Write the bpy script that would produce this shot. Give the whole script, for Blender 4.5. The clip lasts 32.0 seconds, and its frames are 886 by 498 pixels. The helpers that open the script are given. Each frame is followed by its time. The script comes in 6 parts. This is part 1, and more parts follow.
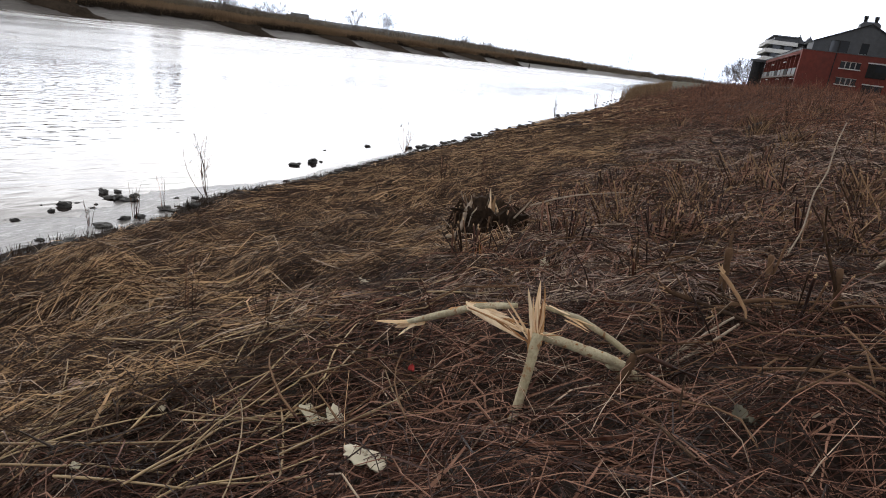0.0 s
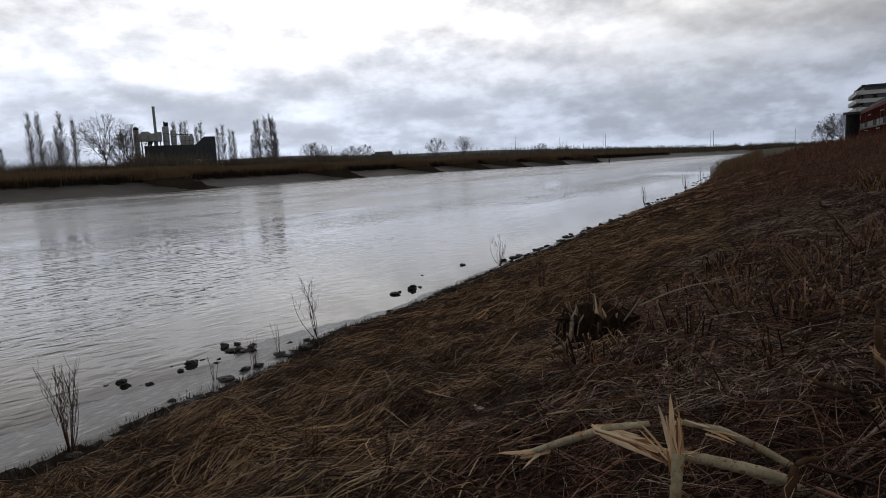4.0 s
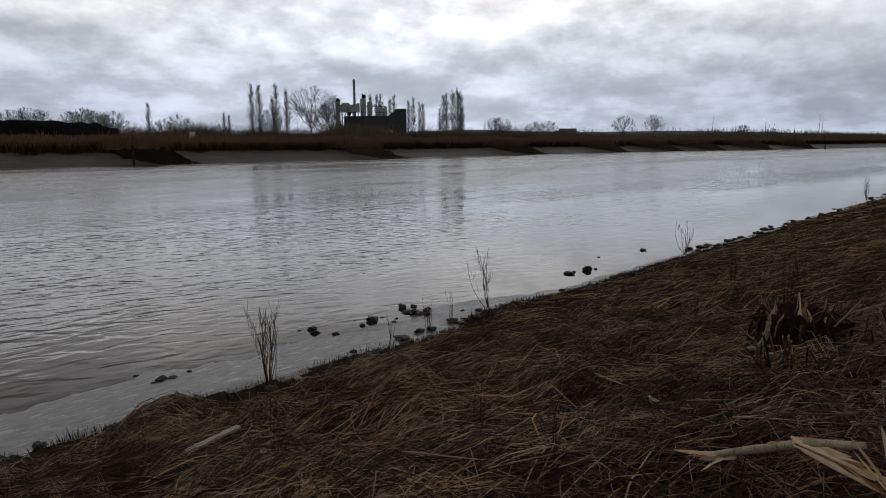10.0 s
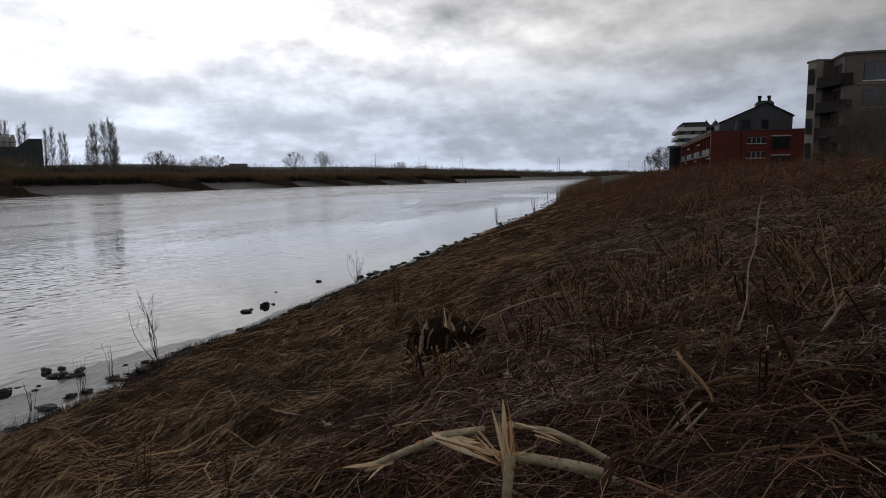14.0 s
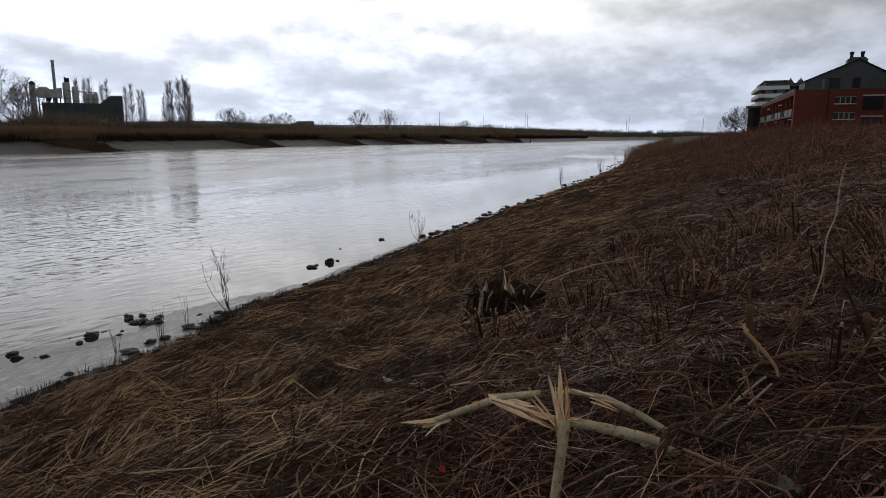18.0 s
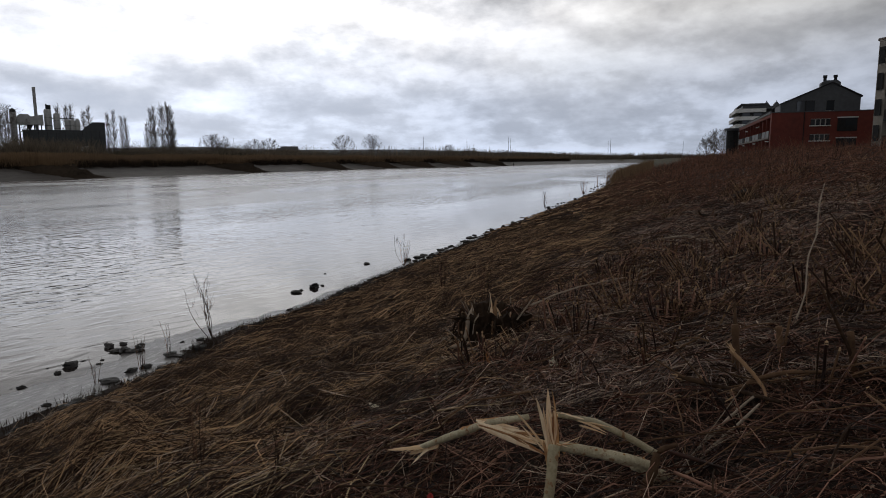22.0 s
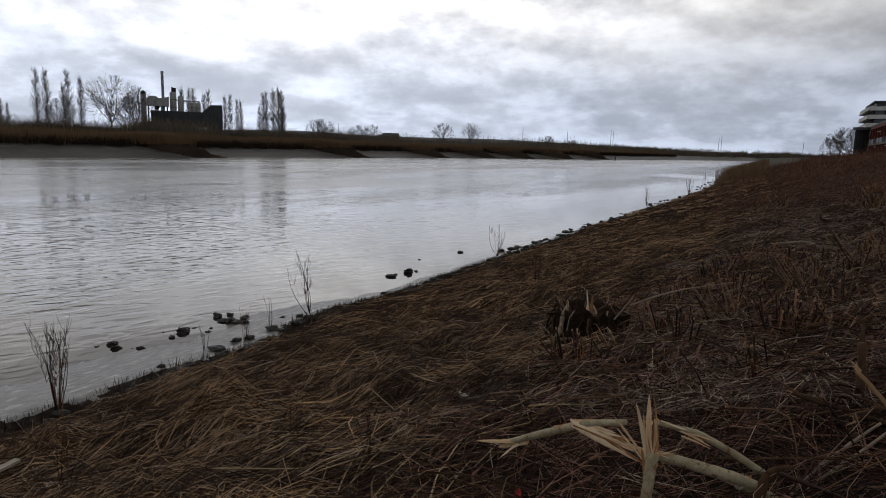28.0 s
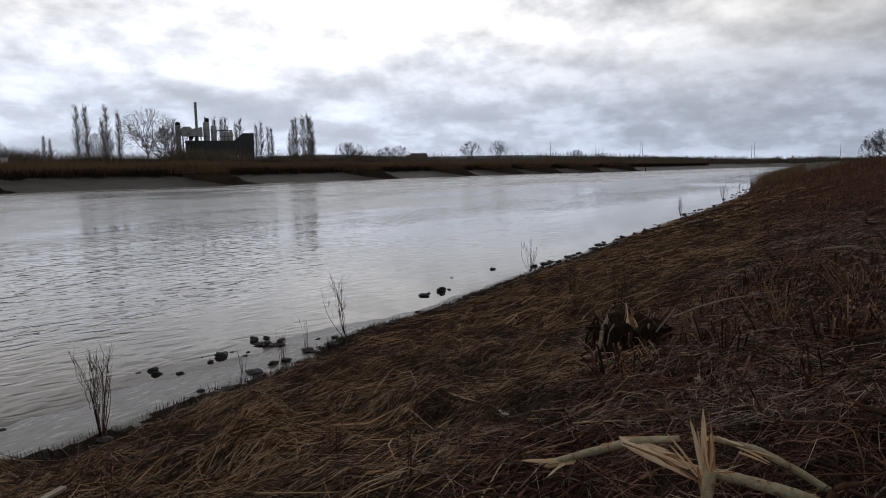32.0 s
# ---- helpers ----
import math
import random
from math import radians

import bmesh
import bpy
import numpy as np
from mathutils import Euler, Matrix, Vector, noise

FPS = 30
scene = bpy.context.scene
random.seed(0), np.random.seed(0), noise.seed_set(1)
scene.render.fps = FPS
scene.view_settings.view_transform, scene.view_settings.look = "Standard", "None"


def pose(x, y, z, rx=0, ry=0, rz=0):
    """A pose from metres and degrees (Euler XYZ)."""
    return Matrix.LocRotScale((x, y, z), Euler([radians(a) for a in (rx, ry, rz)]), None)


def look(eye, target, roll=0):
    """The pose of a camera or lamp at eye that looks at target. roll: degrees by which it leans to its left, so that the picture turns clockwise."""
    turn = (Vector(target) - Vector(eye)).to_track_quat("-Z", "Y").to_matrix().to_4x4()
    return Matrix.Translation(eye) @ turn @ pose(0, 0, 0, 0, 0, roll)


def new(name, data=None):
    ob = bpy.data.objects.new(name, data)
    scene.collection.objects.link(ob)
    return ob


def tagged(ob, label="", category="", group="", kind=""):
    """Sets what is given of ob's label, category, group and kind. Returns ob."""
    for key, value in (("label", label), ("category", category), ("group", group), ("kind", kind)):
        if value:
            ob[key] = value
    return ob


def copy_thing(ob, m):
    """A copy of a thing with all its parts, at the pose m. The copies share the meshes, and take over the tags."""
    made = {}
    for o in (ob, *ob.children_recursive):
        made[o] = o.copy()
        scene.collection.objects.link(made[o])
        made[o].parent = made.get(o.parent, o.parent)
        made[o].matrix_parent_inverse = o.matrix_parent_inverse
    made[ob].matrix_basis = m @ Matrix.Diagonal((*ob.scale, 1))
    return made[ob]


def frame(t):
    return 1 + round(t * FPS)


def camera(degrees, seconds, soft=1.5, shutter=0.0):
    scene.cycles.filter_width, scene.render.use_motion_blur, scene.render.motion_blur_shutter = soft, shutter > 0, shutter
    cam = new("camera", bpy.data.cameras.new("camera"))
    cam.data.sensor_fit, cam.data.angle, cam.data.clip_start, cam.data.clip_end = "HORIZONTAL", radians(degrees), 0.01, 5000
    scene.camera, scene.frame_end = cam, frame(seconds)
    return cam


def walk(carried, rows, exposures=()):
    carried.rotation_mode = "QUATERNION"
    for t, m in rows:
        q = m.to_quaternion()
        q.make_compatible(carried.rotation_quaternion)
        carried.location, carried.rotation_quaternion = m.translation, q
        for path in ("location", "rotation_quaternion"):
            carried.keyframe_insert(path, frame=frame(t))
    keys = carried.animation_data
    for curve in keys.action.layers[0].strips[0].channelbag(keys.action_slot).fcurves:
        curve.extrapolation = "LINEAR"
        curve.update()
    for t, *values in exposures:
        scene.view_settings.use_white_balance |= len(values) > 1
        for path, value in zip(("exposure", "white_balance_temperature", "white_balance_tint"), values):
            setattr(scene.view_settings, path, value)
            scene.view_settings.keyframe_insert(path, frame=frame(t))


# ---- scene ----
# ---------------- camera ----------------
cam = camera(70.15, 32.0, soft=0.95, shutter=0.022)
EYE_ROWS = [
    (0.0, 0.007, -0.080, 4.145, 72.44, -7.39, -68.85),
    (0.5, 0.009, -0.093, 4.164, 75.11, -4.72, -72.61),
    (1.0, 0.011, -0.100, 4.170, 75.88, -2.63, -72.91),
    (1.5, 0.016, -0.095, 4.169, 77.00, -2.06, -72.03),
    (2.0, 0.023, -0.072, 4.190, 79.92, -0.98, -68.52),
    (2.5, 0.034, -0.056, 4.190, 80.85, 1.80, -65.45),
    (4.5, 0.055, -0.033, 4.220, 82.91, 1.95, -58.42),
    (5.0, 0.045, -0.023, 4.201, 81.61, 1.96, -48.65),
    (5.5, 0.023, 0.005, 4.232, 82.68, 2.19, -42.63),
    (6.0, -0.003, 0.014, 4.212, 83.81, 1.58, -38.17),
    (6.5, -0.026, 0.020, 4.201, 84.80, 0.88, -34.60),
    (7.0, -0.041, 0.026, 4.203, 81.03, 0.65, -31.35),
    (7.5, -0.033, 0.011, 4.204, 81.30, 1.18, -31.68),
    (8.0, -0.007, -0.003, 4.208, 81.95, 1.45, -36.03),
    (8.5, -0.001, -0.002, 4.199, 80.89, 0.72, -39.31),
    (9.0, -0.000, 0.000, 4.200, 80.77, 0.10, -39.39),
    (9.5, 0.035, 0.053, 4.181, 80.14, -1.47, -40.83),
    (10.0, 0.063, 0.037, 4.182, 80.59, 0.39, -45.58),
    (10.5, 0.080, -0.010, 4.174, 81.10, -0.21, -55.29),
    (11.0, 0.066, -0.092, 4.185, 83.71, -0.85, -66.95),
    (11.5, 0.049, -0.138, 4.175, 82.72, -0.84, -73.66),
    (12.0, 0.024, -0.138, 4.190, 83.88, -1.54, -74.02),
    (12.5, 0.019, -0.139, 4.204, 84.79, -0.42, -73.61),
    (13.0, 0.028, -0.145, 4.205, 84.34, 0.87, -73.58),
    (13.5, 0.030, -0.138, 4.193, 84.24, -0.58, -73.74),
    (14.0, 0.035, -0.126, 4.197, 83.49, 0.50, -74.40),
    (14.5, 0.037, -0.113, 4.206, 84.41, -0.17, -73.44),
    (15.0, 0.038, -0.106, 4.199, 82.25, -0.93, -72.32),
    (15.5, 0.040, -0.112, 4.212, 83.30, 0.04, -72.08),
    (17.5, 0.028, -0.143, 4.219, 81.86, 0.53, -72.02),
    (18.0, 0.025, -0.136, 4.222, 79.88, -0.04, -68.66),
    (18.5, 0.043, -0.130, 4.223, 80.20, 0.82, -69.81),
    (19.0, 0.049, -0.120, 4.218, 79.64, 0.55, -70.17),
    (19.5, 0.046, -0.119, 4.226, 81.79, 1.27, -69.73),
    (20.0, 0.037, -0.108, 4.207, 81.60, 0.58, -67.51),
    (20.5, 0.043, -0.109, 4.217, 81.48, 0.59, -67.78),
    (21.0, 0.039, -0.111, 4.223, 81.65, 0.51, -67.96),
    (21.5, 0.045, -0.124, 4.221, 82.19, 1.70, -69.00),
    (22.0, 0.042, -0.128, 4.219, 82.00, 0.40, -70.09),
    (22.5, 0.036, -0.115, 4.229, 83.45, 1.73, -68.47),
    (23.0, 0.035, -0.098, 4.225, 82.50, 0.95, -66.46),
    (23.5, 0.033, -0.076, 4.220, 81.26, 0.37, -62.39),
    (24.0, 0.035, -0.044, 4.216, 82.39, 0.62, -54.31),
    (24.5, 0.048, -0.075, 4.214, 81.68, -0.16, -56.99),
    (25.0, 0.059, -0.108, 4.223, 81.24, 0.59, -63.05),
    (25.5, 0.056, -0.116, 4.224, 81.47, 0.68, -63.44),
    (26.0, 0.047, -0.102, 4.221, 81.50, 0.69, -62.84),
    (26.5, 0.046, -0.081, 4.225, 81.61, -1.07, -61.58),
    (28.5, 0.062, -0.072, 4.214, 80.98, -1.48, -61.28),
    (29.0, 0.068, -0.068, 4.209, 81.64, -0.91, -61.77),
    (29.5, 0.072, -0.056, 4.212, 82.16, -1.00, -61.33),
    (30.0, 0.077, -0.047, 4.211, 82.00, -1.05, -61.16),
    (30.5, 0.079, -0.032, 4.204, 81.52, -1.40, -60.83),
    (31.0, 0.083, -0.023, 4.186, 80.80, 0.18, -58.51),
    (31.5, 0.089, -0.015, 4.199, 81.87, 0.14, -58.69),
    (32.0, 0.088, -0.018, 4.198, 82.64, 0.78, -58.77),
]
EXPOSURES = [(0.0, 1.6), (1.0, 1.45), (2.0, 0.9), (2.5, 0.55), (4.5, -0.08), (6.0, -0.28), (8.0, -0.3), (10.0, -0.22), (11.0, -0.02),
             (12.0, 0.08), (13.0, 0.0), (15.5, 0.11), (18.0, 0.3), (19.0, 0.43), (20.0, 0.26), (24.0, 0.08), (32.0, 0.0)]
walk(cam, [(t, pose(*p)) for t, *p in EYE_ROWS], exposures=EXPOSURES)

# ---------------- sky and sun ----------------
SUN_AZ, SUN_EL = radians(50), radians(31)
sun_dir = Vector((math.cos(SUN_AZ) * math.cos(SUN_EL), math.sin(SUN_AZ) * math.cos(SUN_EL), math.sin(SUN_EL)))


class Nodes:
    """Short-hand for node trees: n(type, inputs by name or index, settings) gives the node."""

    def __init__(self, tree):
        self.tree = tree
        tree.nodes.clear()

    def __call__(self, kind, ins=None, **settings):
        node = self.tree.nodes.new(kind)
        for key, value in settings.items():
            setattr(node, key, value)
        for key, value in (ins or {}).items():
            sock = node.inputs[key]
            if isinstance(value, bpy.types.NodeSocket):
                self.tree.links.new(value, sock)
            elif isinstance(value, bpy.types.Node):
                self.tree.links.new(value.outputs[0], sock)
            else:
                sock.default_value = value
        return node

    def math(self, op, a, b=0.0, c=0.0):
        return self("ShaderNodeMath", {0: a, 1: b, 2: c}, operation=op).outputs[0]

    def ramp(self, fac, stops):
        node = self("ShaderNodeValToRGB", {0: fac})
        el = node.color_ramp.elements
        while len(el) < len(stops):
            el.new(0.5)
        for e, (pos, col) in zip(el, stops):
            e.position, e.color = pos, (*col, 1) if len(col) == 3 else col
        return node.outputs[0]

    def mix(self, fac, a, b, blend="MIX"):
        node = self("ShaderNodeMix", {0: fac, 6: a, 7: b}, data_type="RGBA", blend_type=blend)
        return node.outputs[2]


def rgb(r, g, b):
    return (r, g, b, 1.0)


world = bpy.data.worlds.new("overcast_sky")
world.use_nodes = True
scene.world = world
n = Nodes(world.node_tree)
way = n("ShaderNodeTexCoord").outputs["Generated"]
sky = n("ShaderNodeTexSky", sky_type="NISHITA", sun_disc=False, sun_elevation=SUN_EL, sun_rotation=math.pi / 2 - SUN_AZ, dust_density=3.0)
xyz = n("ShaderNodeSeparateXYZ", {0: way}).outputs
up = n.math("MAXIMUM", xyz[2], 0.0)
# cloud layers spread on a flat sheet overhead, so that they close up towards the horizon
depth = n.math("ADD", up, 0.22)
sheet = n("ShaderNodeCombineXYZ", {0: n.math("DIVIDE", xyz[0], depth), 1: n.math("DIVIDE", xyz[1], depth)})
big = n("ShaderNodeTexNoise", {"Vector": sheet, "Scale": 0.62, "Detail": 4.0, "Roughness": 0.5, "Distortion": 0.3}).outputs[0]
fine = n("ShaderNodeTexNoise", {"Vector": sheet, "Scale": 1.9, "Detail": 10.0, "Roughness": 0.57, "Distortion": 0.25}).outputs[0]
# heaped clouds low down: lit on top, grey below
heap_at = n("ShaderNodeMapping", {0: way, 3: (1.0, 1.0, 2.1)})
heap_up = n("ShaderNodeMapping", {0: way, 1: (0.0, 0.0, 0.055), 3: (1.0, 1.0, 2.1)})
heap = n("ShaderNodeTexNoise", {"Vector": heap_at, "Scale": 5.2, "Detail": 9.0, "Roughness": 0.6}).outputs[0]
above = n("ShaderNodeTexNoise", {"Vector": heap_up, "Scale": 5.2, "Detail": 4.0, "Roughness": 0.5}).outputs[0]
rim = n.math("SUBTRACT", heap, above)
cloud = n.math("ADD", n.math("MULTIPLY", big, 0.42), n.math("ADD", n.math("MULTIPLY", fine, 0.24), n.math("MULTIPLY", heap, 0.34)))
dot = n("ShaderNodeVectorMath", {0: way, 1: sun_dir}, operation="DOT_PRODUCT").outputs["Value"]
thick = n.ramp(up, [(0.235, (1, 1, 1)), (0.29, (0.48, 0.48, 0.48)), (0.36, (0.08, 0.08, 0.08)), (0.75, (0.05, 0.05, 0.05))])
sun_side = n.math("POWER", n.math("MAXIMUM", n.math("MULTIPLY_ADD", dot, 0.5, 0.5), 0.0), 5.8)
glow = n.math("MULTIPLY", sun_side, thick)
shade = n.ramp(cloud, [(0.37, (0.58, 0.59, 0.64)), (0.44, (0.76, 0.77, 0.81)), (0.485, (0.92, 0.915, 0.94)), (0.525, (1.01, 1.00, 1.01)), (0.60, (1.10, 1.095, 1.09))])
front_lit = n.math("MULTIPLY_ADD", n.math("MAXIMUM", n.math("MULTIPLY", dot, -1.0), 0.0), 0.7, 0.105)
lit = n("ShaderNodeVectorMath", {0: shade, "Scale": n.math("MULTIPLY", n.math("MULTIPLY_ADD", glow, 1.46, front_lit), n.math("MULTIPLY_ADD", rim, 1.6, 1.0))}, operation="SCALE").outputs[0]
haze = n.ramp(up, [(0.0, (0.95, 0.95, 0.95)), (0.09, (0.75, 0.75, 0.75)), (0.21, (0, 0, 0))])
band = n("ShaderNodeVectorMath", {0: (0.59, 0.665, 0.82), "Scale": n.math("MULTIPLY_ADD", sun_side, 0.56, 0.54)}, operation="SCALE").outputs[0]
veil = n("ShaderNodeVectorMath", {0: band, "Scale": n.ramp(n.math("ADD", n.math("MULTIPLY", fine, 0.6), n.math("MULTIPLY_ADD", rim, 0.9, 0.2)), [(0.38, (0.86, 0.86, 0.87)), (0.48, (1.02, 1.02, 1.02)), (0.545, (1.28, 1.24, 1.19)), (0.64, (1.50, 1.43, 1.34))])}, operation="SCALE").outputs[0]
lit = n.mix(haze, lit, veil)
blue = n("ShaderNodeVectorMath", {0: sky, "Scale": 0.10}, operation="SCALE").outputs[0]
lit = n.mix(n.ramp(cloud, [(0.64, (1, 1, 1)), (0.72, (0.6, 0.6, 0.6))]), blue, lit)
n("ShaderNodeOutputWorld", {0: n("ShaderNodeBackground", {0: lit, 1: 1.0})})

sun = new("sun", bpy.data.lights.new("sun", "SUN"))
sun.data.energy, sun.data.angle, sun.data.color = 0.5, radians(165), (1.0, 0.95, 0.88)
sun.matrix_world = look((0, 0, 60), Vector((0, 0, 60)) - sun_dir)
# ---------------- lie of the land ----------------
def step(a, b, v):
    u = np.clip((v - a) / (b - a), 0, 1)
    return u * u * (3 - 2 * u)


def wave(x, y, seed, scale):
    """Smooth uneven field, about -1 to 1, from a few crossed waves."""
    r = np.random.RandomState(seed)
    out = 0
    for k in range(5):
        a, f, p = r.uniform(0, 6.28), r.uniform(0.6, 1.7) / scale, r.uniform(0, 6.28)
        out = out + np.sin(6.283 * f * (x * np.cos(a) + y * np.sin(a)) + p + 0.9 * np.sin(6.283 * f * 0.6 * (y * np.cos(a) - x * np.sin(a)) + 2 * p))
    return out / 3.2


SHORE_X = (-60, -4, -1.0, -0.5, 0.2, 0.9, 1.8, 2.3, 3.0, 5.2, 6.0, 7.4, 8.4, 9.1, 10.0, 11.2, 12.0, 12.9, 13.6, 15.4, 18, 22, 30, 43, 66, 90, 114, 160, 280, 450, 700)
SHORE_Y = (9.7, 9.7, 9.70, 9.70, 10.10, 10.02, 9.60, 9.50, 9.62, 9.66, 9.50, 9.66, 9.45, 9.28, 9.50, 9.90, 10.02, 9.92, 9.66, 9.55, 9.66, 9.62, 9.42, 9.05, 8.75, 9.2, 9.8, 10.8, 15.5, 24, -140)


def shore(x):
    """Foot of the near bank: y as a function of x."""
    return np.interp(x, SHORE_X, SHORE_Y) + 0.06 * np.sin(x * 2.9 + 1.3) + 0.05 * np.sin(x * 6.1) + 0.03 * np.sin(x * 13.7)


def mud_width(x):
    """How far the bare mud reaches out from the foot of the bank to the water."""
    return np.interp(x, [-3, 0.5, 3, 5, 8, 10, 12.3, 13.6, 15, 18, 25, 60], [2.5, 2.0, 2.25, 2.0, 1.75, 1.65, 1.35, 1.0, 0.75, 0.5, 0.62, 0.5]) + 0.08 * np.sin(x * 1.9) + 0.05 * np.sin(x * 4.7 + 1) + 0.03 * np.sin(x * 11)


def far_shore(x):
    return 150 - 47 * step(250, 480, x) - 50 * step(430, 900, x) - 420 * step(640, 1500, x) + 1.5 * np.sin(x * 0.045)


GROYNES = (70, 137.6, 214.5, 280, 323, 354, 391, 438)


def ground_z(x, y):
    x, y = np.asarray(x, float), np.asarray(y, float)
    d = shore(x) - y
    inner = 9.45 + 0.22 * np.sin(x * 0.33 + 1.0) + 0.12 * np.sin(x * 1.13)
    d = d - step(0.6, 3.0, d) * np.where(x < 120, shore(x) - inner, 0)
    land = np.interp(d, [-9, -3.5, 0, 0.4, 1.2, 4.8, 9.1, 13.0, 17.0, 24, 60], [-2.2, -0.5, 0.09, 0.21, 0.36, 1.33, 2.47, 3.45, 4.15, 4.3, 4.3])
    w = mud_width(x)
    mud = np.interp(d / w, [-3, -1, 0], [-1.2, 0.0, 0.12])
    z = np.where(d < 0, np.maximum(mud, -2.2), land)
    near = np.exp(-((x - 5) / 40) ** 2) * step(0.1, 1.2, d)
    z = z + near * (0.075 * wave(x, y, 3, 2.6) + 0.055 * wave(x, y, 4, 1.0))
    for mx, my, mh, ms in ((3.05, 8.25, 0.36, 0.55), (2.5, 7.6, 0.14, 0.6), (6.2, 7.0, 0.14, 0.9), (3.9, 5.6, 0.10, 0.8), (10.0, 6.8, 0.08, 1.4), (4.5, 4.9, 0.22, 0.5), (6.1, 5.4, 0.14, 0.6), (3.2, 6.1, 0.13, 0.5), (8.1, 5.2, 0.14, 0.7),
                           (5.3, 3.3, 0.12, 0.4), (7.2, 6.6, 0.12, 0.6), (5.0, 4.1, -0.10, 0.45), (3.7, 4.3, -0.10, 0.5), (2.8, 3.0, -0.06, 0.4)):
        z = z + mh * np.exp(-((x - mx) ** 2 + (y - my) ** 2) / (ms * ms))
    z = z - 0.55 * np.exp(-(((x - 5.1) / 0.75) ** 2 + ((y - 8.85) / 0.42) ** 2))
    z = z + step(20, 60, x) * step(1, 10, d) * 0.25 * wave(x, y, 6, 14)
    # the other bank
    e = y - far_shore(x)
    other = np.interp(e, [-30, -8, 0, 8, 17, 21, 45, 70, 120, 600], [-2.2, -0.8, -0.05, 1.45, 3.1, 3.6, 4.3, 5.3, 4.6, 6.0])
    other = other + step(-2, 8, e) * (1 - step(18, 22, e)) * 0.25 * wave(x, y, 8, 9)
    z = np.where(e > -30, np.maximum(z, other), z)
    r = np.hypot(x, y)
    bearing = np.degrees(np.arctan2(y, x))
    rise = np.interp(bearing, [-8, 3, 8, 13, 17, 24, 34, 41, 60, 100], [0.10, 0.16, 0.26, 0.50, 0.72, 0.93, 0.95, 1.15, 0.9, 0.7])
    hill = 2600 * np.tan(np.radians(rise)) * (1 + 0.10 * wave(x, y, 9, 900)) - 1
    z = np.where((r > 1200) & ((e > 0) | (d > 30)), z + step(1200, 2600, r) * hill, z)
    return z

# ---------------- materials ----------------
MATS = {}


def surface(name, dark, light, scale=8.0, rough=0.85, bump=0.3, metal=0.0, spread=0.0, stretch=(1, 1, 1), spot=None, coat=0.0, mid=None, spec=0.5, patch=0.0):
    """A worn surface: two scales of mottling between two colours, relief, and spread: how much single pieces differ."""
    m = bpy.data.materials.new(name)
    m.use_nodes = True
    n = Nodes(m.node_tree)
    co = n("ShaderNodeMapping", {0: n("ShaderNodeTexCoord").outputs["Object"], 3: stretch})
    a = n("ShaderNodeTexNoise", {"Vector": co, "Scale": scale, "Detail": 6.0, "Roughness": 0.6}).outputs[0]
    b = n("ShaderNodeTexNoise", {"Vector": co, "Scale": scale * 0.13, "Detail": 3.0}).outputs[0]
    f = n.math("ADD", n.math("MULTIPLY", a, 0.6), n.math("MULTIPLY", b, 0.4))
    if patch:
        c = n("ShaderNodeTexNoise", {"Vector": co, "Scale": 0.9, "Detail": 3.0, "Roughness": 0.6}).outputs[0]
        f = n.math("MULTIPLY_ADD", n.math("SUBTRACT", c, 0.5), patch, f)
    if spread:
        g = n("ShaderNodeNewGeometry").outputs["Random Per Island"]
        o = n("ShaderNodeObjectInfo").outputs["Random"]
        piece = n.math("SUBTRACT", n.math("FRACT", n.math("ADD", g, o)), 0.5)
        f = n.math("ADD", f, n.math("MULTIPLY", piece, spread))
    col = n.ramp(f, [(0.28, dark), (0.62, mid), (0.86, light)] if mid else [(0.32, dark), (0.68, light)])
    if spot:
        s = n("ShaderNodeTexNoise", {"Vector": co, "Scale": scale * 0.5, "Detail": 5.0, "Roughness": 0.7}).outputs[0]
        col = n.mix(n.ramp(s, [(0.56, (0, 0, 0)), (0.64, (1, 1, 1))]), col, rgb(*spot))
    rel = n("ShaderNodeBump", {"Strength": bump, "Distance": 0.02, "Height": a})
    rr = n.math("MULTIPLY_ADD", b, 0.25, rough - 0.12)
    p = n("ShaderNodeBsdfPrincipled", {"Base Color": col, "Roughness": rr, "Metallic": metal, "Normal": rel, "Specular IOR Level": spec, "Coat Weight": coat, "Coat Roughness": 0.15})
    n("ShaderNodeOutputMaterial", {0: p})
    MATS[name] = m
    return m


soil = surface("damp soil", (0.012, 0.008, 0.006), (0.042, 0.031, 0.025), 9, 0.9, 0.8, spot=(0.085, 0.075, 0.07), patch=0.5, spec=0.15)
wet_mud = surface("wet mud", (0.06, 0.057, 0.055), (0.26, 0.25, 0.247), 7.0, 0.40, 1.0, coat=0.15, spot=(0.36, 0.35, 0.347), stretch=(0.6, 1.5, 1))
far_mud = surface("tidal mud", (0.006, 0.0055, 0.005), (0.13, 0.12, 0.114), 0.9, 0.5, 1.0, stretch=(0.14, 1.5, 3.0), spec=0.12)
field = surface("winter grass", (0.035, 0.034, 0.016), (0.085, 0.07, 0.035), 0.4, 0.95, 0.5)
straw = surface("dry reed straw", (0.027, 0.012, 0.0065), (0.62, 0.41, 0.23), 6, 0.7, 0.2, spread=0.8, mid=(0.080, 0.040, 0.021), patch=0.9, spec=0.25)
straw_grey = surface("weathered grey straw", (0.030, 0.018, 0.012), (0.64, 0.50, 0.38), 6, 0.7, 0.2, spread=0.85, mid=(0.105, 0.063, 0.042), patch=0.7, spec=0.25)
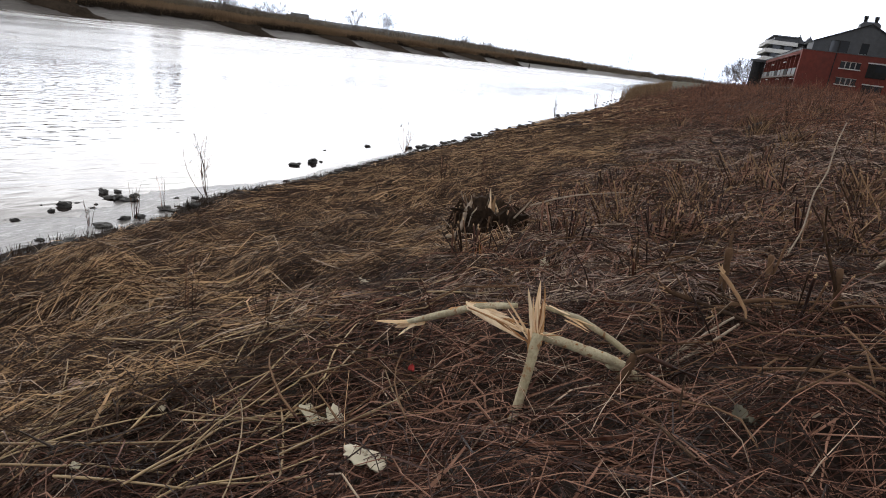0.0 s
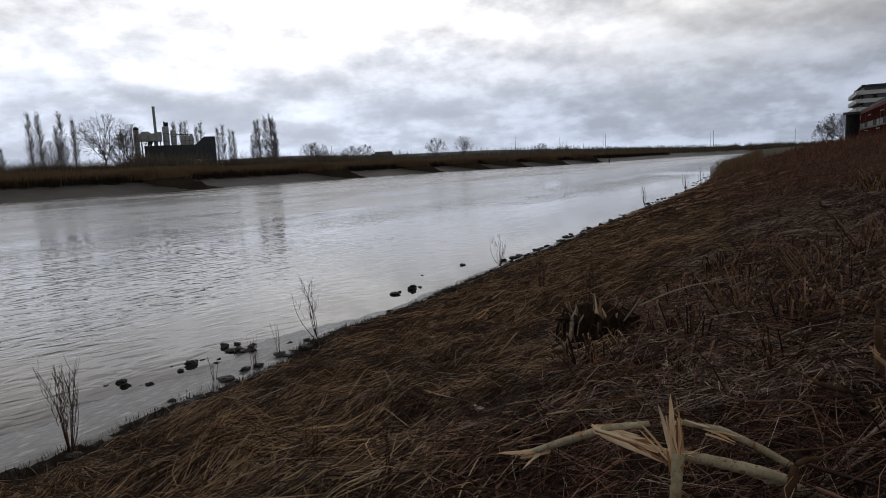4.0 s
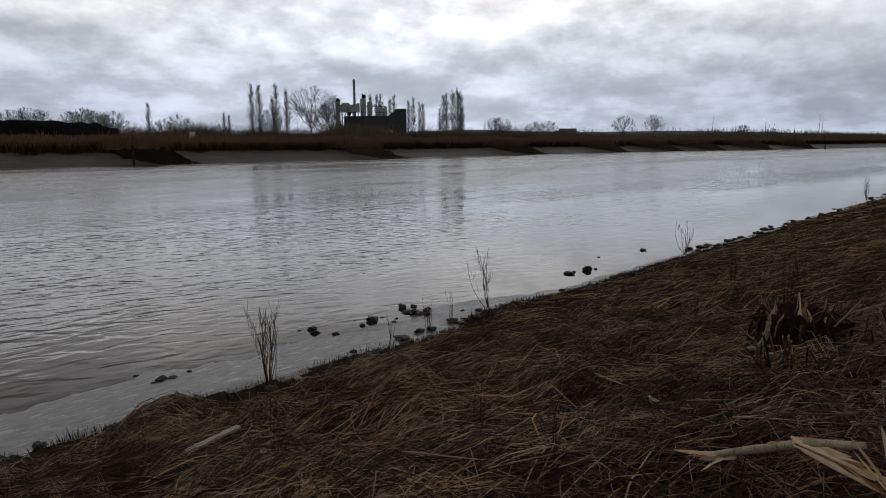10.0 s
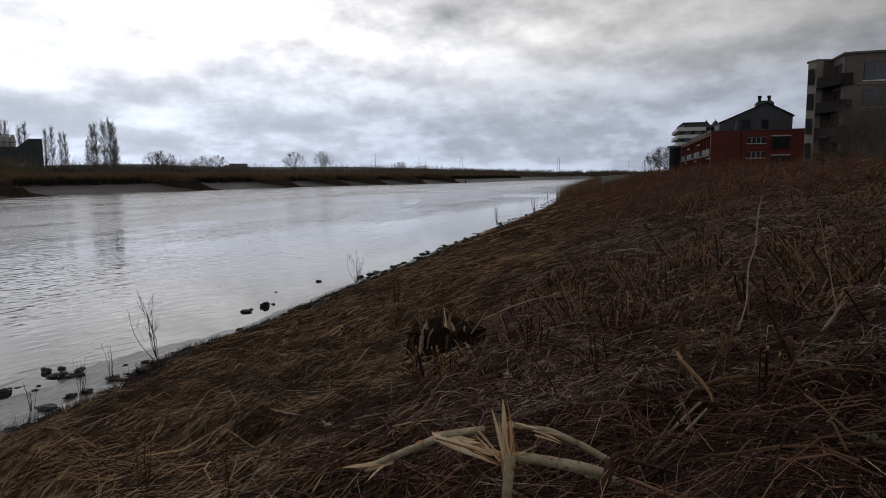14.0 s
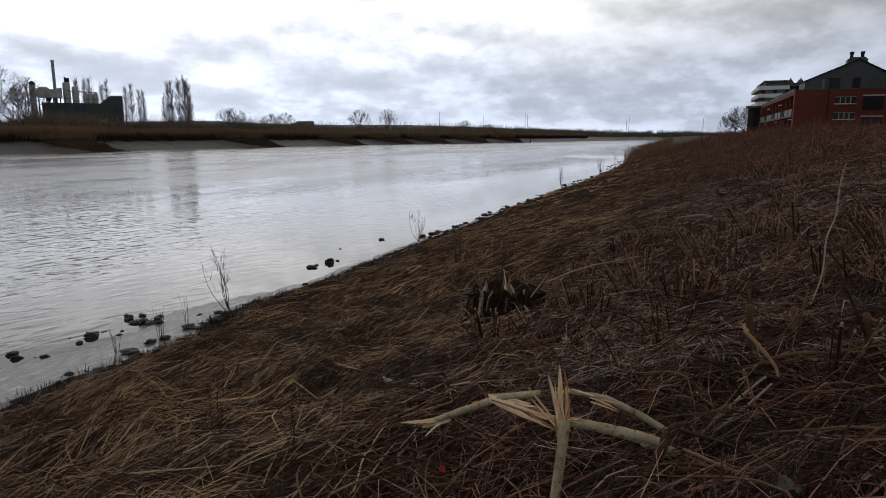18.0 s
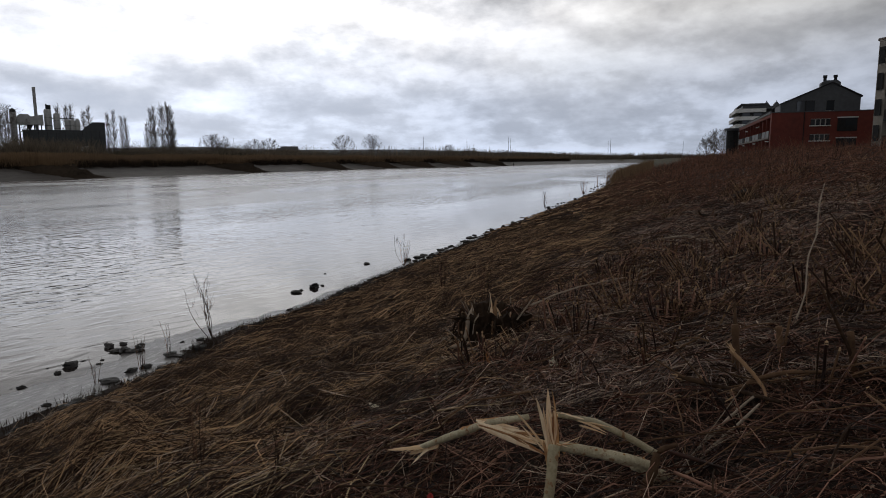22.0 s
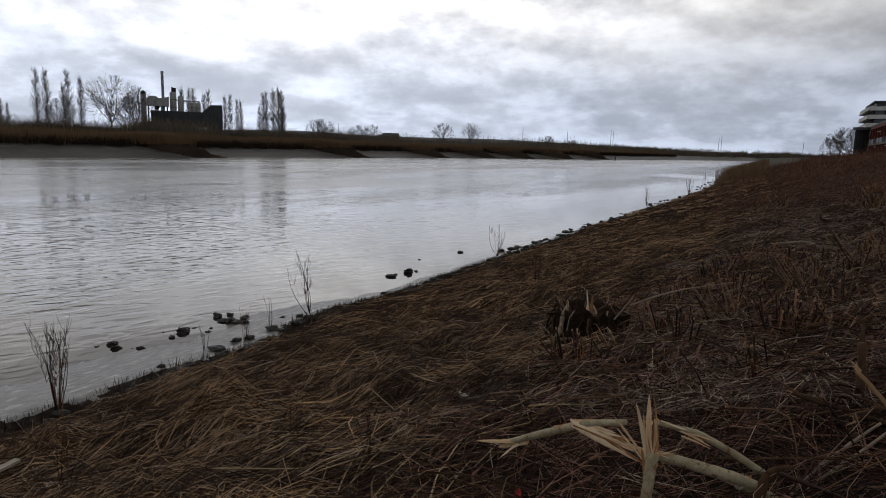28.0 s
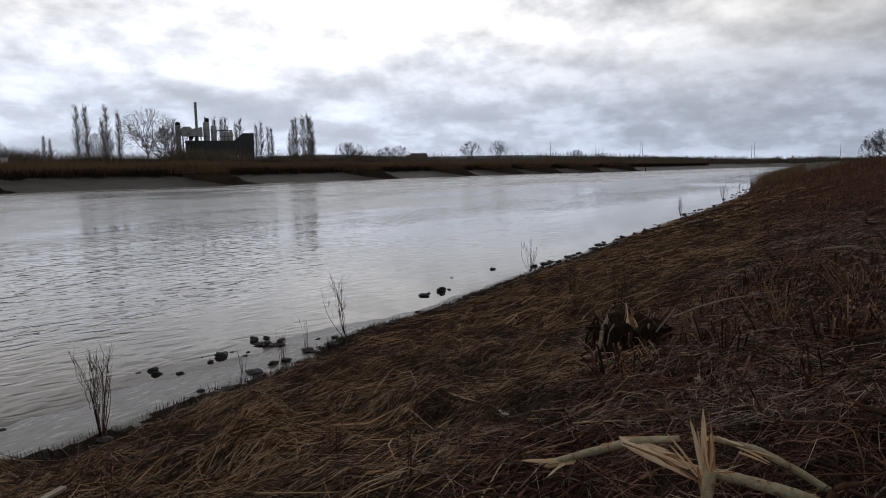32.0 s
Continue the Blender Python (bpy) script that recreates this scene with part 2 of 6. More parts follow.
twig = surface("red-brown bramble stem", (0.019, 0.008, 0.0055), (0.35, 0.19, 0.13), 10, 0.6, 0.3, spread=0.85, mid=(0.090, 0.035, 0.0225), patch=0.6, spec=0.25)
bark_dark = surface("dark bark", (0.035, 0.020, 0.012), (0.17, 0.10, 0.058), 14, 0.9, 0.8, spread=0.5, spec=0.15)
bark_far = surface("winter bark", (0.075, 0.063, 0.055), (0.16, 0.138, 0.12), 3, 0.95, 0.2, spread=0.6)
scrub_far = surface("brown winter scrub", (0.08, 0.062, 0.044), (0.18, 0.143, 0.10), 3, 0.95, 0.2, spread=0.6)
# aerial haze put into the flat blue-grey of the hills
hazy_hill = surface("haze-tinted distant hill", (0.075, 0.086, 0.10), (0.115, 0.13, 0.148), 0.01, 1.0, 0.0)
pale_stick = surface("pale barkless stick", (0.17, 0.13, 0.095), (0.40, 0.32, 0.24), 18, 0.75, 0.4)
bark_willow = surface("smooth green-grey willow bark", (0.29, 0.24, 0.14), (0.58, 0.52, 0.36), 40, 0.7, 0.6, spot=(0.26, 0.14, 0.06), patch=1.2)
wood_torn = surface("torn orange-brown inner bark", (0.30, 0.13, 0.045), (0.60, 0.34, 0.15), 30, 0.8, 0.6, spread=0.4)
rotten = surface("dark rotten wood", (0.013, 0.009, 0.007), (0.062, 0.040, 0.026), 14, 0.95, 1.0, spec=0.1)
wood_raw = surface("freshly torn pale wood", (0.72, 0.49, 0.28), (0.94, 0.77, 0.54), 30, 0.7, 0.5, stretch=(1, 1, 0.15), spread=0.4)
orange_wood = surface("orange torn inner wood", (0.30, 0.11, 0.03), (0.52, 0.24, 0.08), 30, 0.8, 0.5)
wood_cut = surface("cut wood", (0.26, 0.15, 0.075), (0.50, 0.33, 0.18), 40, 0.8, 0.3, spread=0.6)
plank_wood = surface("weathered plank", (0.36, 0.31, 0.25), (0.60, 0.54, 0.45), 20, 0.8, 0.4, stretch=(0.1, 1, 1))
stone = surface("dark wet stone", (0.008, 0.0075, 0.007), (0.032, 0.029, 0.027), 5, 0.6, 0.9, spread=0.4)
stone_grey = surface("grey rubble", (0.045, 0.043, 0.042), (0.12, 0.115, 0.11), 7, 0.85, 0.8, spread=0.5)
plastic = surface("dirty white plastic", (0.50, 0.45, 0.32), (0.74, 0.69, 0.54), 14, 0.5, 0.4, spot=(0.3, 0.24, 0.15))
pink_foil = surface("pink and white wrapper", (0.50, 0.26, 0.24), (0.72, 0.62, 0.58), 25, 0.45, 0.3)
red_foil = surface("red scrap of cloth", (0.30, 0.02, 0.02), (0.45, 0.05, 0.04), 20, 0.8, 0.3)
dead_leaf = surface("withered leaf", (0.045, 0.04, 0.03), (0.13, 0.12, 0.08), 20, 0.8, 0.3, spread=0.8)
reed = surface("standing reed", (0.11, 0.066, 0.034), (0.24, 0.155, 0.082), 0.6, 0.9, 0.2, spread=0.4)
reed_dark = surface("dark far-bank brown", (0.017, 0.013, 0.010), (0.046, 0.035, 0.026), 1.2, 0.95, 0.6, spread=0.5, spec=0.03)
shrub_mat = surface("bare scrub", (0.050, 0.023, 0.016), (0.22, 0.10, 0.058), 4, 0.9, 0.3, spread=0.8)
evergreen = surface("dark evergreen scrub", (0.028, 0.026, 0.017), (0.075, 0.066, 0.043), 2, 0.95, 0.5, spread=0.6)
coal = surface("black spoil", (0.005, 0.005, 0.006), (0.014, 0.0135, 0.0135), 0.6, 1.0, 0.7, spec=0.02)
brick = surface("red brick", (0.105, 0.022, 0.015), (0.19, 0.038, 0.026), 1.6, 0.85, 0.3)
brick_grey = surface("grey-brown brick", (0.115, 0.094, 0.084), (0.19, 0.158, 0.138), 1.8, 0.9, 0.3)
brick_pale = surface("pale brick", (0.20, 0.18, 0.155), (0.30, 0.275, 0.24), 1.8, 0.9, 0.3)
slate = surface("dark slate", (0.045, 0.048, 0.054), (0.085, 0.09, 0.10), 2.0, 0.65, 0.3)
concrete = surface("light concrete", (0.50, 0.50, 0.49), (0.72, 0.72, 0.71), 1.2, 0.85, 0.2)
steel = surface("weathered steel", (0.24, 0.243, 0.24), (0.42, 0.422, 0.41), 0.8, 0.7, 0.2)
# also stands in for the shade of the loggia recesses, as flat colour
dark_metal_shade = surface("dark metal and recess shade", (0.014, 0.014, 0.015), (0.034, 0.034, 0.035), 2.5, 0.85, 0.2, spec=0.2)
black_clad = surface("black cladding", (0.016, 0.019, 0.02), (0.035, 0.04, 0.042), 0.5, 0.6, 0.2)
rail_grey = surface("grey painted rail", (0.085, 0.088, 0.09), (0.16, 0.163, 0.165), 2.0, 0.6, 0.1)
pale_frame = surface("dull pale window frame", (0.24, 0.24, 0.235), (0.36, 0.36, 0.35), 5, 0.5, 0.1)
brown_rail = surface("dark brown metal balustrade", (0.022, 0.019, 0.0175), (0.042, 0.036, 0.033), 2, 0.85, 0.1, spec=0.1)
white_paint = surface("white painted frame", (0.55, 0.55, 0.53), (0.75, 0.75, 0.73), 5, 0.5, 0.1)


def glass_mat():
    m = bpy.data.materials.new("window glass")
    m.use_nodes = True
    n = Nodes(m.node_tree)
    o = n("ShaderNodeObjectInfo").outputs["Random"]
    col = n.ramp(o, [(0.0, (0.02, 0.024, 0.03)), (1.0, (0.06, 0.066, 0.075))])
    n("ShaderNodeOutputMaterial", {0: n("ShaderNodeBsdfPrincipled", {"Base Color": col, "Roughness": 0.06, "IOR": 1.5})})
    return m


glass = glass_mat()


def water_mat():
    m = bpy.data.materials.new("river water")
    m.use_nodes = True
    n = Nodes(m.node_tree)
    co = n("ShaderNodeTexCoord").outputs["Object"]
    rip = n("ShaderNodeMapping", {0: n("ShaderNodeMapping", {0: co, 2: (0, 0, radians(19))}), 3: (0.95, 1.7, 1)})
    a = n("ShaderNodeTexNoise", {"Vector": rip, "Scale": 1.35, "Detail": 1.6, "Roughness": 0.42, "Distortion": 0.6}).outputs[0]
    b = n("ShaderNodeTexNoise", {"Vector": n("ShaderNodeMapping", {0: co, 3: (0.25, 1.0, 1)}), "Scale": 0.35, "Detail": 3.0}).outputs[0]
    calm = n("ShaderNodeTexNoise", {"Vector": n("ShaderNodeMapping", {0: co, 3: (0.4, 1.3, 1)}), "Scale": 0.055, "Detail": 4.0, "Distortion": 0.8}).outputs[0]
    amount = n.ramp(calm, [(0.38, (0.18, 0.18, 0.18)), (0.5, (0.65, 0.65, 0.65)), (0.60, (1, 1, 1))])
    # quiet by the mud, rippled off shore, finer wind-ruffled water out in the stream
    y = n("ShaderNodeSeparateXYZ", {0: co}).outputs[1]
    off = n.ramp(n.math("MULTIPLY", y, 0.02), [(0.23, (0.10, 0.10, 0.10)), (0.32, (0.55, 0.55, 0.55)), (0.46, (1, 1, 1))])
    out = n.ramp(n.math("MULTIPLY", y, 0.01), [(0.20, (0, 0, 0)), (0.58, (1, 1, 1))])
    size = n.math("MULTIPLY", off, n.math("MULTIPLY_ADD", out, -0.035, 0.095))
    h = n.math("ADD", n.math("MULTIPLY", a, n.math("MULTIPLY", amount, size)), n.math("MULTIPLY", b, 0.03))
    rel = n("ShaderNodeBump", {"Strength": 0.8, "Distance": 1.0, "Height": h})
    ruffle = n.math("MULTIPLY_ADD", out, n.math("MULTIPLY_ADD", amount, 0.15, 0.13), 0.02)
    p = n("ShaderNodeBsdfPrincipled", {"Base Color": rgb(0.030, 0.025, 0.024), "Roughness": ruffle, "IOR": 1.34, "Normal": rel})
    n("ShaderNodeOutputMaterial", {0: p})
    return m


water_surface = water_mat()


# ---------------- mesh helpers ----------------
def np_mesh(name, verts, faces, mats, index=None, smooth=False):
    """A mesh from arrays: verts (N, 3), faces (M, 3 or 4)."""
    verts, faces = np.asarray(verts, np.float32), np.asarray(faces, np.int32)
    me = bpy.data.meshes.new(name)
    m, k = faces.shape
    me.vertices.add(len(verts))
    me.vertices.foreach_set("co", verts.ravel())
    me.loops.add(m * k)
    me.loops.foreach_set("vertex_index", faces.ravel())
    me.polygons.add(m)
    me.polygons.foreach_set("loop_start", np.arange(0, m * k, k, dtype=np.int32))
    if index is not None:
        me.polygons.foreach_set("material_index", np.asarray(index, np.int32))
    me.polygons.foreach_set("use_smooth", np.full(m, smooth))
    for mat in mats if isinstance(mats, (list, tuple)) else (mats,):
        me.materials.append(mat)
    me.update(calc_edges=True)
    me.validate()
    return me


def strands(paths, radii, sides=3):
    """Tubes along many paths at once: paths (N, S, 3), radii (N, S). Gives verts and faces (quads)."""
    paths, radii = np.asarray(paths, float), np.asarray(radii, float)
    N, S, _ = paths.shape
    t = np.gradient(paths, axis=1)
    t /= np.linalg.norm(t, axis=2, keepdims=True) + 1e-9
    ref = np.where(np.abs(t[..., 2:3]) > 0.8, np.array([1.0, 0, 0]), np.array([0, 0, 1.0]))
    u = np.cross(t, ref)
    u /= np.linalg.norm(u, axis=2, keepdims=True) + 1e-9
    w = np.cross(t, u)
    a = np.arange(sides) * 2 * np.pi / sides
    ring = paths[:, :, None] + radii[:, :, None, None] * (np.cos(a)[:, None] * u[:, :, None] + np.sin(a)[:, None] * w[:, :, None])
    V = ring.reshape(-1, 3)
    k = np.arange(sides)
    quad = np.stack([k, (k + 1) % sides, (k + 1) % sides + sides, k + sides], 1)
    base = (np.arange(N)[:, None] * S + np.arange(S - 1)[None]).ravel() * sides
    F = (base[:, None, None] + quad[None]).reshape(-1, 4)
    return V, F


def merge(lots):
    """Join several (verts, faces) into one."""
    V, F, off = [], [], 0
    for v, f in lots:
        V.append(v), F.append(np.asarray(f) + off)
        off += len(v)
    return np.concatenate(V), np.concatenate(F)


def part(name, shape, material, parent=None, label="", smooth=False):
    """Link a bmesh, or (verts, faces), as one mesh object under its thing."""
    if isinstance(shape, bmesh.types.BMesh):
        me = bpy.data.meshes.new(name)
        shape.to_mesh(me)
        shape.free()
        me.materials.append(material)
        if smooth:
            me.polygons.foreach_set("use_smooth", np.full(len(me.polygons), True))
    else:
        me = np_mesh(name, shape[0], shape[1], material, smooth=smooth)
    ob = new(name, me)
    if parent:
        ob.parent = parent
    if label:
        tagged(ob, label)
    return ob


def thing(name, label, category, at=None, group=""):
    ob = new(name)
    ob.empty_display_size = 0.2
    if at is not None:
        ob.matrix_basis = at
    return tagged(ob, label, category, group)


def add_box(bm, x0, x1, y0, y1, z0, z1):
    v = [bm.verts.new((x, y, z)) for z in (z0, z1) for x, y in ((x0, y0), (x1, y0), (x1, y1), (x0, y1))]
    for f in ((3, 2, 1, 0), (4, 5, 6, 7), (0, 1, 5, 4), (1, 2, 6, 5), (2, 3, 7, 6), (3, 0, 4, 7)):
        bm.faces.new([v[i] for i in f])
    return bm


def box(x0, x1, y0, y1, z0, z1):
    return add_box(bmesh.new(), x0, x1, y0, y1, z0, z1)


def lathe(rings, sides=16, at=(0, 0)):
    """A turned shape from rings of (radius, z)."""
    bm = bmesh.new()
    loops = [[bm.verts.new((at[0] + r * math.cos(k * 6.28319 / sides), at[1] + r * math.sin(k * 6.28319 / sides), z)) for k in range(sides)] for r, z in rings]
    for lo, hi in zip(loops, loops[1:]):
        for k in range(sides):
            bm.faces.new((lo[k], lo[(k + 1) % sides], hi[(k + 1) % sides], hi[k]))
    bm.faces.new(loops[0][::-1])
    bm.faces.new(loops[-1])
    return bm


def prism(outline, axis, a, b):
    """A flat outline pushed from a to b along an axis: x takes (y, z), y takes (x, z), z takes (x, y)."""
    bm = bmesh.new()
    put = {"x": lambda p, c: (c, p[0], p[1]), "y": lambda p, c: (p[0], c, p[1]), "z": lambda p, c: (p[0], p[1], c)}[axis]
    lo, hi = [bm.verts.new(put(p, a)) for p in outline], [bm.verts.new(put(p, b)) for p in outline]
    bm.faces.new(lo[::-1])
    bm.faces.new(hi)
    for k in range(len(lo)):
        bm.faces.new((lo[k], lo[(k + 1) % len(lo)], hi[(k + 1) % len(lo)], hi[k]))
    bmesh.ops.recalc_face_normals(bm, faces=bm.faces)
    return bm

# ---------------- ground and water ----------------
def spaced(lo, fine_lo, fine_hi, hi, cell, grow):
    """Grid lines: even cells in the middle, ever wider towards both ends."""
    mid = list(np.arange(fine_lo, fine_hi + cell / 2, cell))
    s, left = cell, [mid[0]]
    while left[-1] > lo:
        s *= grow
        left.append(left[-1] - s)
    s, right = cell, [mid[-1]]
    while right[-1] < hi:
        s *= grow
        right.append(right[-1] + s)
    return np.array(left[:0:-1] + mid + right[1:])


def build_ground():
    xs = np.unique(np.concatenate([spaced(-4000, -3, 22, 4200, 0.13, 1.06), np.arange(40, 480, 4.0)]))
    ys = np.unique(np.concatenate([spaced(-3500, -6.5, 12.2, 4200, 0.13, 1.07), np.arange(78, 200, 2.0)]))
    X, Y = np.meshgrid(xs, ys, indexing="ij")
    Z = ground_z(X, Y)
    near = np.exp(-((X - 6) / 14) ** 2) * (shore(X) - Y > 0.2)
    rng = np.random.RandomState(5)
    Z = Z + near * rng.normal(0, 0.012, Z.shape)
    V = np.stack([X, Y, Z], 2).reshape(-1, 3)
    nx, ny = len(xs), len(ys)
    i = (np.arange(nx - 1)[:, None] * ny + np.arange(ny - 1)[None]).ravel()
    F = np.stack([i, i + ny, i + ny + 1, i + 1], 1)
    C = V[F].mean(1)
    d, e = shore(C[:, 0]) - C[:, 1], C[:, 1] - far_shore(C[:, 0])
    index = np.where(e > 24, 3, np.where(e > -30, 2, np.where(d < 0.02, 1, np.where((d > 22) | (C[:, 0] > 70), 3, 0))))
    # land past 1250 m takes the colour with haze in it
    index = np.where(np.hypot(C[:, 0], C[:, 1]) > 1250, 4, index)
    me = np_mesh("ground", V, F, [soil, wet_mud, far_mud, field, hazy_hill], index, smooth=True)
    ob = new("ground", me)
    tagged(ob, "damp dark river bank with wet grey mud at its foot", "ground", kind="structure")
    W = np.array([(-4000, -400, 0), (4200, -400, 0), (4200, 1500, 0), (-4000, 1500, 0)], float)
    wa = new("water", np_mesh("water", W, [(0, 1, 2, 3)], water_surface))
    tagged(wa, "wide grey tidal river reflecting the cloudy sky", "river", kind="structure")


build_ground()

# ---------------- trees in winter ----------------
def limb(rng, a, b, bend, r0, r1, S=4):
    """One bent branch from a to b as (path, radii)."""
    a, b = np.array(a, float), np.array(b, float)
    t = np.linspace(0, 1, S)[:, None]
    off = rng.normal(0, 1, 3) * bend * np.linalg.norm(b - a)
    return a + (b - a) * t + off * np.sin(np.pi * t), r0 + (r1 - r0) * t[:, 0]


def bare_tree(rng, H, width, low=0.2, thick=0.016, fat=1.0):
    """A broad leafless tree: trunk, limbs to a round crown, and three orders of ever finer twigs, base at the origin."""
    fork = np.array([rng.normal(0, 0.02), rng.normal(0, 0.02), low + 0.10]) * H
    trunk = [limb(rng, (0, 0, -0.02), fork, 0.03, H * thick, H * thick * 0.75, 5)]
    mid = np.array([0, 0, (1 + low) / 2 * H])
    size = np.array([width * 0.5, width * 0.5, (1 - low) / 2]) * H
    orders = [[], [], [], []]

    def grow(a, b, r, order):
        p, rr = limb(rng, a, b, 0.07, r, r * 0.45, 5 if order < 2 else 3)
        orders[order].append((p, rr))
        if order == 3:
            return
        L = np.linalg.norm(b - a)
        for q in range((8, 6, 5)[order]):
            u = rng.uniform(0.25, 1.0) if q else 1.0
            i = u * (len(p) - 1)
            k = min(int(i), len(p) - 2)
            c = p[k] + (p[k + 1] - p[k]) * (i - k)
            out = (c - mid) / size
            out = out / (np.linalg.norm(out) + 0.2)
            way = (b - a) / L * 0.75 + out * 0.45 + rng.normal(0, 0.52, 3) + np.array([0, 0, 0.12])
            e = c + way / np.linalg.norm(way) * L * rng.uniform(0.32, 0.6)
            over = np.linalg.norm((e - mid) / size)
            if over > 1:
                e = c + (e - c) * max(0.3, 1.25 - 0.6 * over)
            grow(c, e, max(r * (0.55 - 0.25 * u), H * 0.0006 * fat), order + 1)

    for k in range(11):
        a, t = k * 2.4 + rng.uniform(-0.4, 0.4), rng.uniform(0.05, 1.0)
        d = np.array([math.cos(a) * math.sin(t * 1.5), math.sin(a) * math.sin(t * 1.5), math.cos(t * 1.5) * 1.0 - 0.15])
        b = mid + d * size * rng.uniform(0.62, 0.85)
        foot = fork * rng.uniform(0.8, 1.0)
        grow(foot, b, H * thick * 0.42, 0)
    return tubes(trunk, 6), merge([tubes(o, 4 if k < 1 else 3) for k, o in enumerate(orders)])


def poplar(rng, H, width):
    """A tall narrow poplar with steep branches."""
    trunk = [limb(rng, (0, 0, -0.3), (rng.normal(0, 0.01) * H, 0, H * 0.97), 0.008, H * 0.008, H * 0.0012, 6)]
    crown, fine = [], []
    for k in range(96):
        f = rng.uniform(0.08, 0.88)
        ang = rng.uniform(0, 6.28)
        a = np.array([0, 0, H * f])
        out = width * 0.5 * rng.uniform(0.5, 1.0) * min(1.0, 0.45 + f * 1.8) * (1.0 - f) ** 0.55
        b = a + np.array([math.cos(ang) * out, math.sin(ang) * out, H * rng.uniform(0.10, 0.2) * (1.15 - 0.5 * f)])
        crown.append(limb(rng, a, b, 0.10, H * 0.0020, H * 0.0008))
        for q in range(14):
            u = rng.uniform(0.2, 1)
            c = a + (b - a) * u
            e = c + np.array([rng.normal(0, 0.018), rng.normal(0, 0.018), rng.uniform(0.02, 0.07)]) * H
            fine.append(limb(rng, c, e, 0.06, H * 0.0009, H * 0.0004, 3))
    return tubes(trunk, 6), merge([tubes(crown, 3), tubes(fine, 3)])


def tubes(lots, sides):
    return strands([p for p, r in lots], [r for p, r in lots], sides)


def plant(name, label, shapes, at, group=""):
    ob = thing(name, label, "tree", at, group)
    part("trunk", shapes[0], bark_far, ob)
    part("crown", shapes[1], bark_far, ob, "leafless grey-brown twigs")
    return ob


def polar(az, dist):
    """A spot by its bearing from the start of the walk (degrees, from downstream towards the river) and distance."""
    return dist * math.cos(radians(az)), dist * math.sin(radians(az))


def stand(az, dist, sink=0.2, turn=0, s=1.0, sz=None):
    x, y = polar(az, dist)
    return pose(x, y, float(ground_z(x, y)) - sink, 0, 0, turn) @ Matrix.Diagonal((s, s, sz or s, 1))


rng = np.random.RandomState(21)
poplars = [poplar(np.random.RandomState(30 + k), 1.0, w) for k, w in enumerate((0.25, 0.28, 0.33))]
broads = [bare_tree(np.random.RandomState(40 + k), 1.0, w, lo, th, fat) for k, (w, lo, th, fat) in enumerate(((0.92, 0.16, 0.016, 1.6), (0.95, 0.14, 0.018, 3.2), (1.2, 0.10, 0.018, 3.4)))]


def grove(name, label, shapes, rows, group):
    """One tree built, the rest copied: rows of bearing, distance, height of the top over the eye in degrees."""
    first = None
    for k, (az, dist, el) in enumerate(rows):
        x, y = polar(az, dist)
        H = 4.2 + dist * math.tan(radians(el)) - float(ground_z(x, y)) + 0.3
        m = stand(az, dist, 0.3, 71 * k, H)
        if first is None:
            first = plant(name, label, shapes, m, group)
        else:
            copy_thing(first, pose(*m.translation, 0, 0, 71 * k) @ Matrix.Diagonal((H / first.scale[0], H / first.scale[0], H / first.scale[0], 1)))


grove("poplar", "tall narrow leafless poplar on the far bank", poplars[0],
      [(60.31, 262, 5.24), (59.2, 268, 4.14), (58.01, 262, 4.79), (50.81, 345, 4.42), (50.27, 345, 4.42), (49.1, 348, 4.09), (46.19, 318, 3.67),
       (47.44, 318, 3.92), (68.97, 250, 3.53), (63.2, 300, 2.85), (62.8, 330, 2.6)], "poplars on the far bank")
grove("poplar", "narrow leafless poplar beside the factory", poplars[1],
      [(60.92, 258, 5.15), (58.85, 259, 5.18), (49.89, 345, 4.41), (48.76, 346, 4.33), (47.06, 316, 4.08), (46.5, 318, 3.67), (44.33, 322, 4.3), (44.08, 326, 4.45), (44.7, 330, 3.2)],
      "poplars on the far bank")
grove("poplar", "tall full leafless poplar in a tight row", poplars[2], [(43.51, 320, 4.69), (43.06, 320, 4.85), (42.85, 324, 4.5), (42.75, 318, 3.4)], "poplars on the far bank")
grove("bare_tree", "broad leafless tree beside the factory", broads[0], [(55.95, 268, 5.05), (54.3, 272, 4.33), (59.6, 262, 3.1), (26.25, 425, 2.36)], "bare trees on the far bank")
grove("bare_tree", "leafless tree standing on the far bank", broads[1],
      [(28.75, 410, 2.32), (36.39, 380, 1.94), (35.11, 385, 2.02), (39.85, 330, 2.3), (39.3, 335, 2.35), (78.3, 245, 2.75), (77.4, 245, 2.95), (76.6, 246, 2.8), (71.6, 240, 2.83),
       (72.3, 238, 2.7), (66.69, 232, 2.6), (80.76, 250, 2.65), (54.9, 290, 3.5), (67.9, 242, 2.2)], "bare trees on the far bank")
grove("bare_tree", "wide low leafless tree on the far bank", broads[2], [(73.59, 240, 3.0), (74.2, 243, 2.7), (73.0, 243, 2.75), (19.37, 560, 1.42), (17.25, 620, 1.1), (86.5, 240, 2.5), (90.5, 235, 2.6)],
      "bare trees on the far bank")
grove("bare_tree", "leafless tree beyond the brick houses", broads[1], [(-3.2, 175, 2.4), (-3.75, 178, 2.3), (-2.6, 185, 1.6)], "trees on the near bank")


